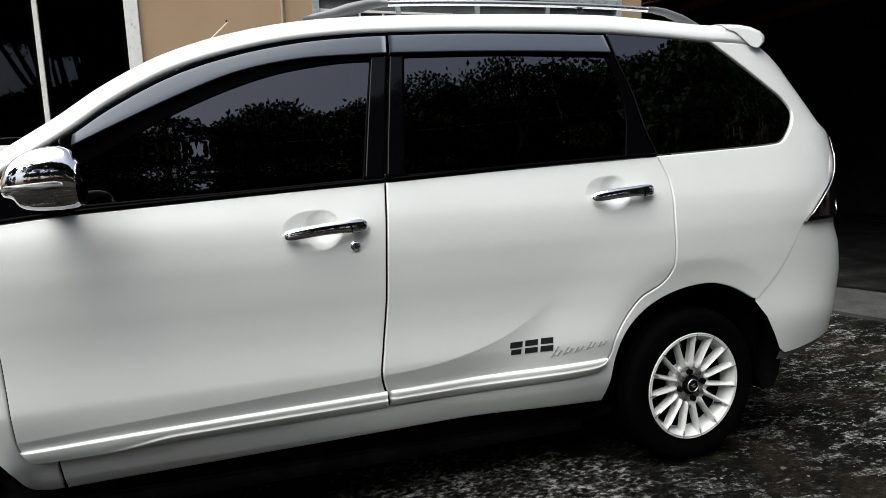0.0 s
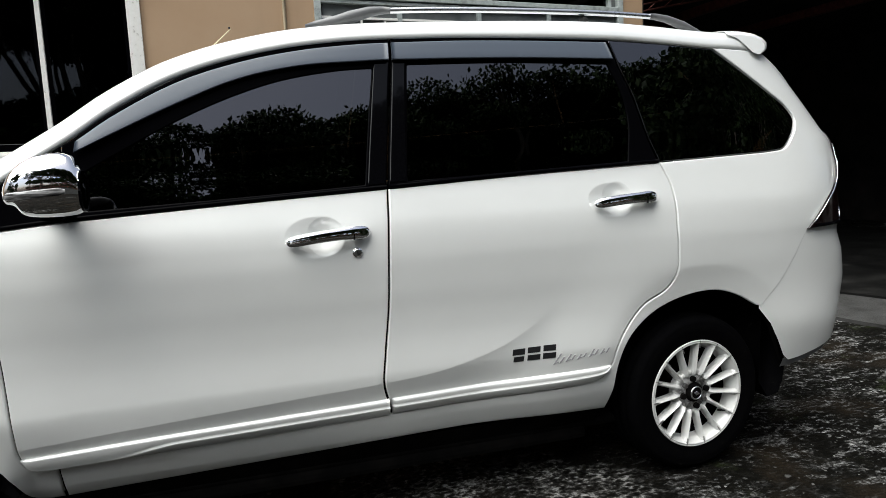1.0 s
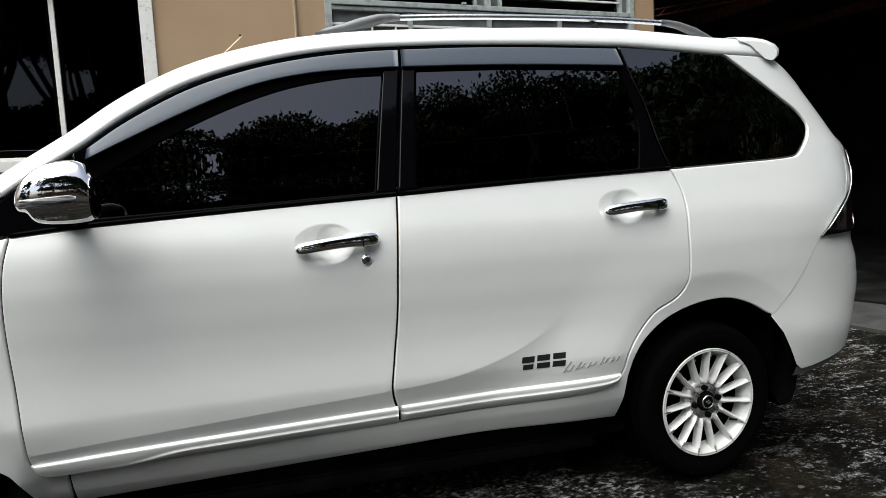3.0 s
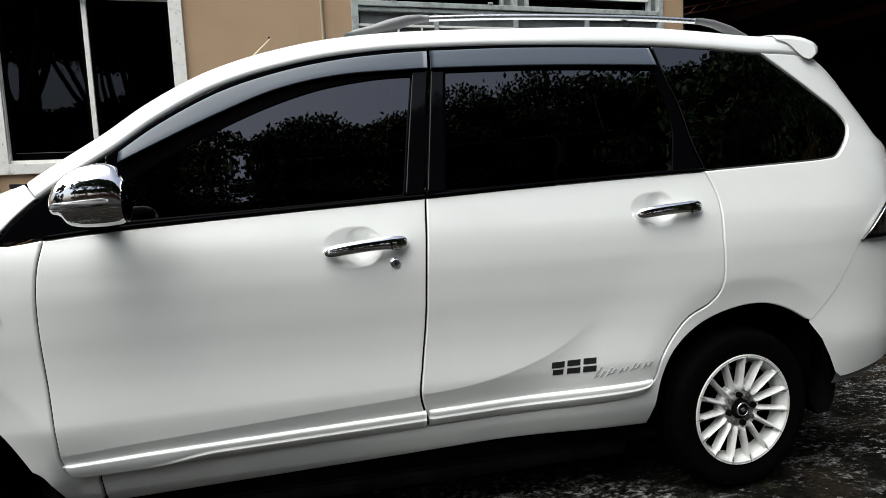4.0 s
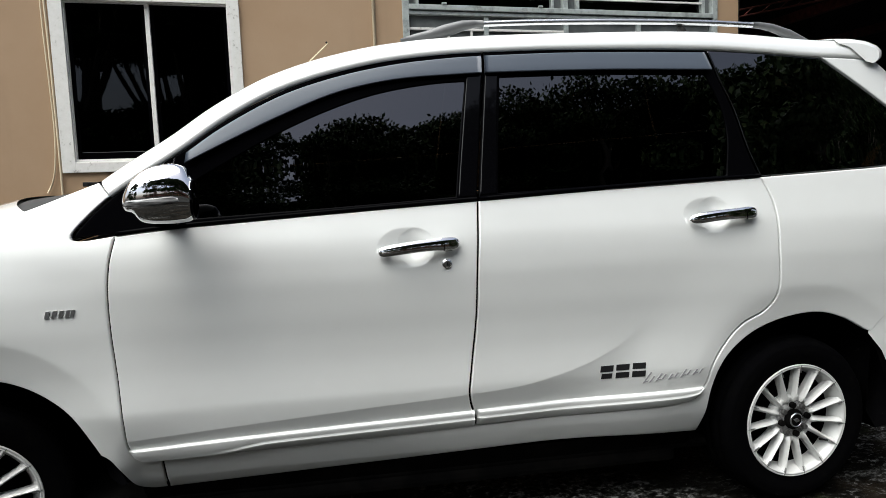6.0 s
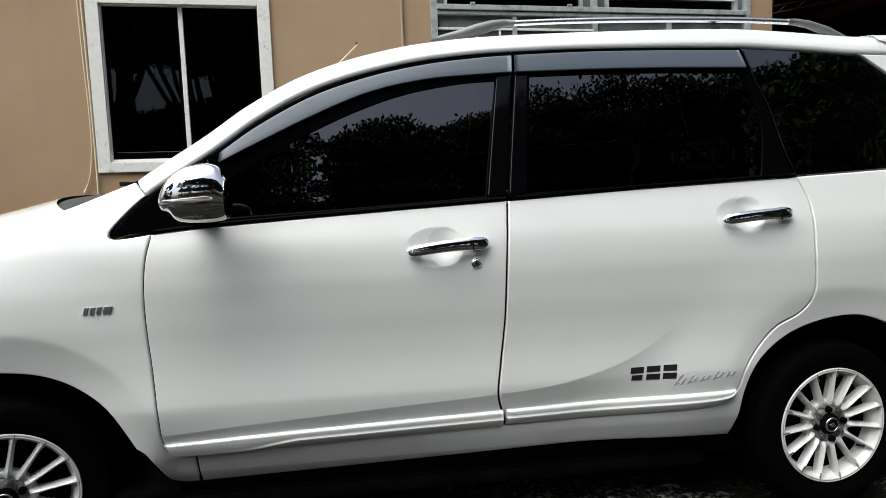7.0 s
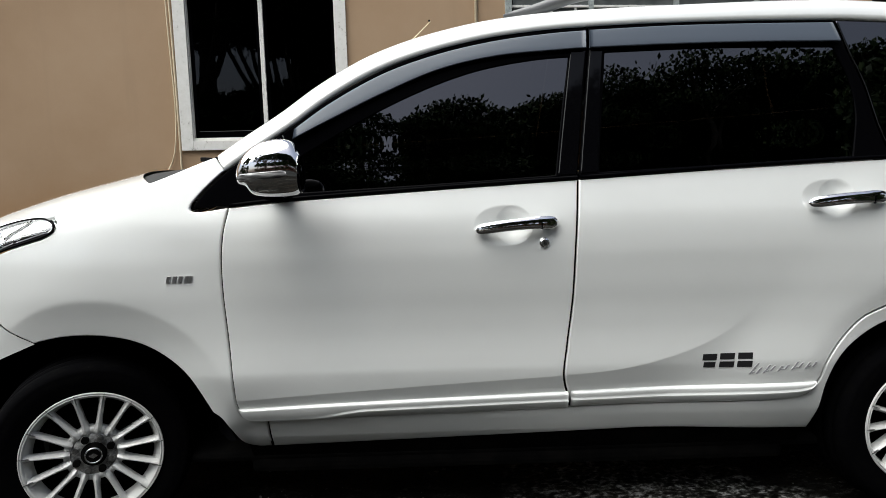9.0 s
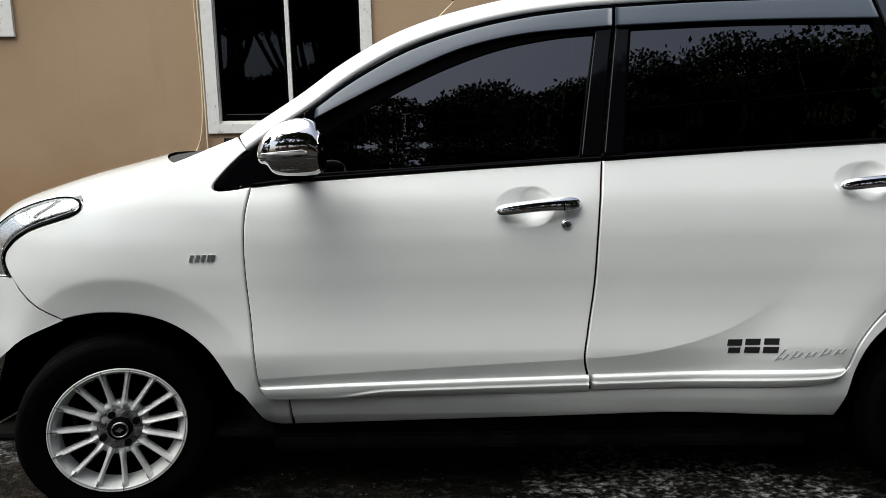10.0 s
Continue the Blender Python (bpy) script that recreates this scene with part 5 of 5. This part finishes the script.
def house_window(name, x0, x1, z0, z1, bars, label, face=.100):
    """Painted wooden casement: a raised architrave, a deep reveal, slim sashes and dark panes."""
    root = tagged(new(name), label, "window", kind="structure")
    root.location = ((x0 + x1) / 2, W, z0)
    cx = (x0 + x1) / 2

    def b(nm, lo, hi, mat, bevel=.006, lab=""):
        return part(nm, box((lo[0] - cx, lo[1] - W, lo[2] - z0), (hi[0] - cx, hi[1] - W, hi[2] - z0), bevel), mat, root, lab)

    i, low, back = face, .083, .085
    for nm, a, c, e, f in (("architrave", x0, x0 + i, z0, z1), ("architrave", x1 - i, x1, z0, z1), ("architrave", x0 + i, x1 - i, z1 - i, z1), ("window_sill", x0 + i, x1 - i, z0, z0 + low)):
        b(nm, (a, W - .024, e), (c, W + .012, f), WHITE_WOOD, .004)
    for nm, a, c, e, f in (("window_frame", x0 + i - .03, x0 + i + .004, z0 + low, z1 - i), ("window_frame", x1 - i - .004, x1 - i + .03, z0 + low, z1 - i), ("window_frame", x0 + i + .004, x1 - i - .004, z1 - i - .004, z1 - i + .03), ("window_frame", x0 + i + .004, x1 - i - .004, z0 + low - .02, z0 + low + .024)):
        b(nm, (a, W + .013, e), (c, W + back + .02, f), WHITE_WOOD, .003)
    x2, x3, z2, z3 = x0 + i + .004, x1 - i - .004, z0 + low + .024, z1 - i - .004
    cuts = [x2, *bars, x3]
    for x in bars:
        b("mullion", (x - .018, W + .030, z2), (x + .018, W + back, z3), WHITE_WOOD, .004, "white mullion with chipped paint")
    for a, c in zip(cuts, cuts[1:]):
        a2, c2 = a + (.018 if a in bars else 0), c - (.018 if c in bars else 0)
        for lo, hi in (((a2, z2), (a2 + .030, z3)), ((c2 - .030, z2), (c2, z3)), ((a2 + .030, z3 - .034), (c2 - .030, z3)), ((a2 + .030, z2), (c2 - .030, z2 + .060))):
            b("sash_rail", (lo[0], W + .062, lo[1]), (hi[0], W + back, hi[1]), BLACK_TRIM, .002)
        b("bead", (a2 + .034, W + .060, z2 + .056), (c2 - .034, W + .0635, z2 + .0595), GREY_PLASTIC, 0, "thin grey glazing bead")
        b("pane", (a2 + .028, W + .072, z2 + .058), (c2 - .028, W + .077, z3 - .032), HOUSE_GLASS, 0, "dark reflecting pane")
    return root


house_window("window_1", -1.056, .376, 1.372, 2.825, [-.347], "white-painted casement window with dark glass in the tan wall")
house_window("window_2", -3.946, -2.576, 2.197, 3.26, [-3.26], "white-painted high window with dark glass in the tan wall")

# steel-framed shop-like window beside it
win3 = tagged(new("window_3"), "grey-green steel window with dark upper openings, thin bars and grey lower panes", "window", kind="structure")
win3.location = (3.381, W, 1.221)


def w3(nm, x0, x1, z0, z1, y0, y1, mat, bevel=.004, lab=""):
    return part(nm, box((x0 - 3.39, y0, z0 - 1.2), (x1 - 3.39, y1, z1 - 1.2), bevel), mat, win3, lab)


w3("window_frame", 1.776, 1.836, 1.2, 3.2, -.02, .08, GREY_STEEL)
w3("window_frame", 4.945, 5.003, 1.2, 3.2, -.02, .08, GREY_STEEL)
w3("window_frame", 1.836, 4.945, 3.14, 3.2, -.02, .08, GREY_STEEL)
w3("window_sill", 1.836, 4.945, 1.2, 1.26, -.04, .08, GREY_STEEL)
w3("transom", 1.836, 4.945, 2.708, 2.755, -.03, .08, GREY_STEEL, .006)
w3("transom", 1.836, 4.945, 2.668, 2.700, -.012, .05, GREY_STEEL)
for x, wd in ((1.917, .026), (3.221, .026), (3.351, .052), (3.482, .026), (4.850, .034)):
    w3("mullion", x - wd / 2, x + wd / 2, 2.755, 3.14, -.005, .06, GREY_STEEL)
for a, c in ((1.930, 3.208), (3.495, 4.833)):
    for z in (2.856, 2.99):
        w3("bar", a, c, z - .008, z + .008, -.002, .02, WHITE_WOOD, .002)
    w3("pane", a, c, 2.76, 3.135, .045, .050, HOUSE_GLASS, 0, "dark reflecting pane")
for a, c in ((1.836, 1.904), (3.234, 3.325), (3.377, 3.469), (4.867, 4.945)):
    w3("pane", a, c, 2.76, 3.135, .045, .050, FROSTED, 0, "dusty grey pane")
for x, z in ((2.16, 2.755), (3.09, 2.755)):
    w3("catch", x - .022, x + .022, z, z + .020, -.036, -.010, GREY_STEEL, .006, "small steel window catch")
cuts = [1.836, 2.562, 3.36, 4.13, 4.945]
for a, c in zip(cuts, cuts[1:]):
    w3("pane", a + .018, c - .018, 1.27, 2.668, .03, .036, FROSTED, 0, "dusty grey pane")
for x in cuts[1:-1]:
    w3("mullion", x - .022, x + .022, 1.26, 2.668, .0, .05, GREY_STEEL)
for a, c in ((1.836, 2.54), (2.584, 3.338)):
    w3("glazing_bar", a, c, 2.538, 2.560, .004, .028, WHITE_WOOD, .003)
for x in (2.20, 2.42):
    w3("glazing_bar", x - .009, x + .009, 1.27, 2.538, .006, .026, WHITE_WOOD, .003)
tagged(tube("conduit", [(1.508, W - .012, -.1), (1.508, W - .012, 3.6)], .014, CABLE, None, "", 8), "thin cream pipe fixed upright to the tan wall", "pipe")
for run, rad in (([(-1.088, 3.58), (-1.080, 2.9), (-1.076, 2.43), (-1.066, 2.05), (-1.060, 1.77), (-1.063, 1.60), (-1.071, 1.486), (-1.088, 1.36), (-1.112, 1.27), (-1.15, 1.20)], .0065), ([(-1.062, 3.58), (-1.056, 2.9), (-1.047, 2.32), (-1.042, 1.63), (-1.043, 1.285), (-1.044, .9), (-1.043, .3)], .0085)):
    tagged(tube("cable", [(x, W - .02, z) for x, z in ((a - .026, b + .018) for a, b in spline(run, .06))], rad, CABLE, None, "", 6), "loose cream cable hanging down the wall beside the window", "cable", group="cables on the wall")

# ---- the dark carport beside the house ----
for nm, lo, hi, lb in (("wall_carport_back", (5.25, 9, -.1), (11.6, 9.16, 3.3), "carport back wall with its shade in the colour"), ("wall_carport_side", (11.44, -1, -.1), (11.6, 9, 3.3), "carport side wall with its shade in the colour")):
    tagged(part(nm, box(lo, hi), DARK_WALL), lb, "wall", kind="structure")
# A dark sheet covers the tan side wall in place of carport shade.
tagged(part("wall_carport_inner", box((5.255, W + .02, -.1), (5.28, 9, 3.3)), DARK_WALL), "dark sheet over the house side wall, standing for shade", "wall", kind="structure")
# The roof's front overhang is unseen, added to cut light on the car's rear.
tagged(part("ceiling_carport", box((5.27, -1.8, 3.12), (11.6, 9.16, 3.2)), DARK_WALL), "shade-dark carport roof sheet with an added overhang", "ceiling", kind="structure")
for x in (6.9, 8.6):
    tagged(part("roof_beam", box((x - .04, 1.0, 3.0), (x + .04, 8.9, 3.115), .006), RED_STEEL), "rust-red steel beam under the carport roof", "beam", group="carport beams")
rafter = tagged(new("rafter"), "rust-red steel lattice rafter rising from the house corner", "beam")
rafter.location = (5.30, W + .05, 2.77)
tube("chord", [(0, 0, 0), (1.75, 0, .34)], .011, RED_STEEL, rafter, "", 6)
tube("chord", [(0, 0, .07), (1.45, 0, .35)], .009, RED_STEEL, rafter, "", 6)
for k in range(6):
    tube("web", [(.05 + .22 * k, 0, .012 + .043 * k), (.16 + .22 * k, 0, .095 + .043 * k)], .005, RED_STEEL, rafter, "", 5)

turn_house = Matrix.Translation((-.3, W, 0)) @ Matrix.Rotation(math.atan(LEAN), 4, "Z") @ Matrix.Translation((.3, -W, 0))
for ob in set(scene.collection.objects) - before_house:
    if ob.parent is None:
        ob.matrix_basis = turn_house @ ob.matrix_basis

# ---- behind the camera: trees seen in glass and chrome, and an added fence ----
BARK = material("grey_brown_bark", (.10, .08, .06), .9)
set_color(BARK, ramp(BARK, noise_out(BARK, 8.0, 7, .7, (1, 1, .25)), [(.35, (.045, .036, .028)), (.7, (.14, .115, .09))]))
LEAF = material("dark_green_leaves", (.035, .065, .02), .6, 0, 0, .06)
lg = node(LEAF, "ShaderNodeNewGeometry")
set_color(LEAF, ramp(LEAF, lg.outputs["Random Per Island"], [(0, (.008, .017, .005)), (.6, (.016, .031, .009)), (1, (.035, .052, .016))]))


def tree(x, y, height, spread, seed, leaves, low=.45):
    r = random.Random(seed)
    root = tagged(new("tree"), "broad leafy out-of-view tree with dark green crown", "tree", "trees behind the yard")
    root.location = (x, y, 0)
    bm_v, bm_f = [], []

    def limb(p, q, r0, r1, bend=.3, n=6):
        a = []
        off = Vector((r.uniform(-1, 1), r.uniform(-1, 1), r.uniform(-.3, .5))) * (q - p).length * bend * .5
        for k in range(n + 1):
            u = k / n
            a.append((p.lerp(q, u) + off * math.sin(math.pi * u), r0 + (r1 - r0) * u))
        k0 = len(bm_v)
        for i, (c, rad) in enumerate(a):
            t = (a[min(i + 1, n)][0] - a[max(i - 1, 0)][0]).normalized()
            s = t.orthogonal().normalized()
            w = t.cross(s)
            for m in range(7):
                g = 2 * math.pi * m / 7
                bm_v.append(c + s * rad * math.cos(g) + w * rad * math.sin(g))
        bm_f.extend([tuple(k0 + i for i in f) for f in grid_faces(n + 1, 7, close_v=True)])
        return [c for c, _ in a]

    fork = Vector((r.uniform(-.3, .3), r.uniform(-.3, .3), height * low))
    limb(Vector((0, 0, -.05)), fork, height * .026, height * .017, .15)
    tips, mains = [], []
    for k in range(64 if leaves > 45000 else 90):
        g, q, w = r.uniform(0, 2 * math.pi), math.sqrt(r.random()), r.uniform(-1, 1)
        up = math.sqrt(max(0, 1 - q * q * .8)) * (w if abs(w) > .35 else math.copysign(.35 + .6 * r.random(), w + .3))
        end = Vector((math.cos(g) * spread * q, math.sin(g) * spread * q, height * ((.755 + .215 * up) if low > .2 else (.50 + .47 * up))))
        if k < 9:
            mains += limb(fork, end, height * .011, height * .004, .3)[2:]
        else:
            near = min(mains, key=lambda m: (m - end).length)
            limb(near, end, height * .003, height * .0012, .3, 4)
        tips.append(end)
    put_mesh("trunk", bm_v, bm_f, BARK, root, "bare grey-brown trunk and limbs")
    rn = np.random.default_rng(seed)
    tip = np.array([t[:] for t in tips])
    # leaves gather in flat pads round the twig ends
    pad, disc, round_it = rn.integers(0, len(tip), leaves), np.sqrt(rn.random(leaves)), rn.uniform(0, 2 * math.pi, leaves)
    wide_pad = (rn.uniform(.13, .25, len(tip)) * spread * (1.35 if leaves > 45000 else 1))[pad]
    at = tip[pad] + np.stack([np.cos(round_it) * disc * wide_pad, np.sin(round_it) * disc * wide_pad, rn.normal(0, .016 if leaves > 45000 else .04, leaves) * spread - .12 * wide_pad * disc], 1)
    way = rn.normal(0, 1, (leaves, 3)) + np.array([0, 0, -.4])
    way /= np.linalg.norm(way, axis=1)[:, None]
    wide = np.cross(way, rn.normal(0, 1, (leaves, 3)))
    wide /= np.linalg.norm(wide, axis=1)[:, None]
    small = .62 if leaves > 45000 else 1.0
    ln, wd = rn.uniform(.10, .21, (leaves, 1)) * small, rn.uniform(.04, .075, (leaves, 1)) * small
    lv = np.stack([at, at + way * ln * .45 + wide * wd, at + way * ln, at + way * ln * .45 - wide * wd], 1).reshape(-1, 3)
    lf = [(k, k + 1, k + 2, k + 3) for k in range(0, 4 * leaves, 4)]
    put_mesh("crown", lv, lf, LEAF, root, "uneven crown of dark green leaves", smooth=False)
    return root


for args in TREES:
    tree(*args)

# The fence is unseen; its dark colour keeps reflections in chrome and glass black.
FENCE = material("weathered_fence_paint", (.06, .06, .055), .8)
set_color(FENCE, ramp(FENCE, noise_out(FENCE, 9.0, 6), [(.35, (.030, .031, .026)), (.6, (.08, .08, .074))]))
fence = tagged(new("fence"), "unseen low wall with spiked rails, added and kept dark for reflections", "fence")
fence.location = (0, -9.0, 0)
part("fence_wall", box((-14, -.08, -.1), (23.2, .08, .95), .02), FENCE, fence, "dark low wall")
for z in (1.15, 1.75):
    part("rail", box((-14, -.02, z - .02), (23.2, .02, z + .02), .004), RED_STEEL, fence)
picket = None
for k in range(150):
    x = -13.8 + k * .248
    if picket is None:
        bm = bmesh.new()
        box_into(bm, (-.009, -.009, .93), (.009, .009, 1.95))
        bmesh.ops.create_cone(bm, cap_ends=True, segments=6, radius1=.022, radius2=.0, depth=.12, matrix=Matrix.Translation((0, 0, 2.0)))
        picket = part("picket", bm, RED_STEEL, fence)
        picket.location.x = x
    else:
        p = new("picket", picket.data)
        p.parent, p.location.x = fence, x
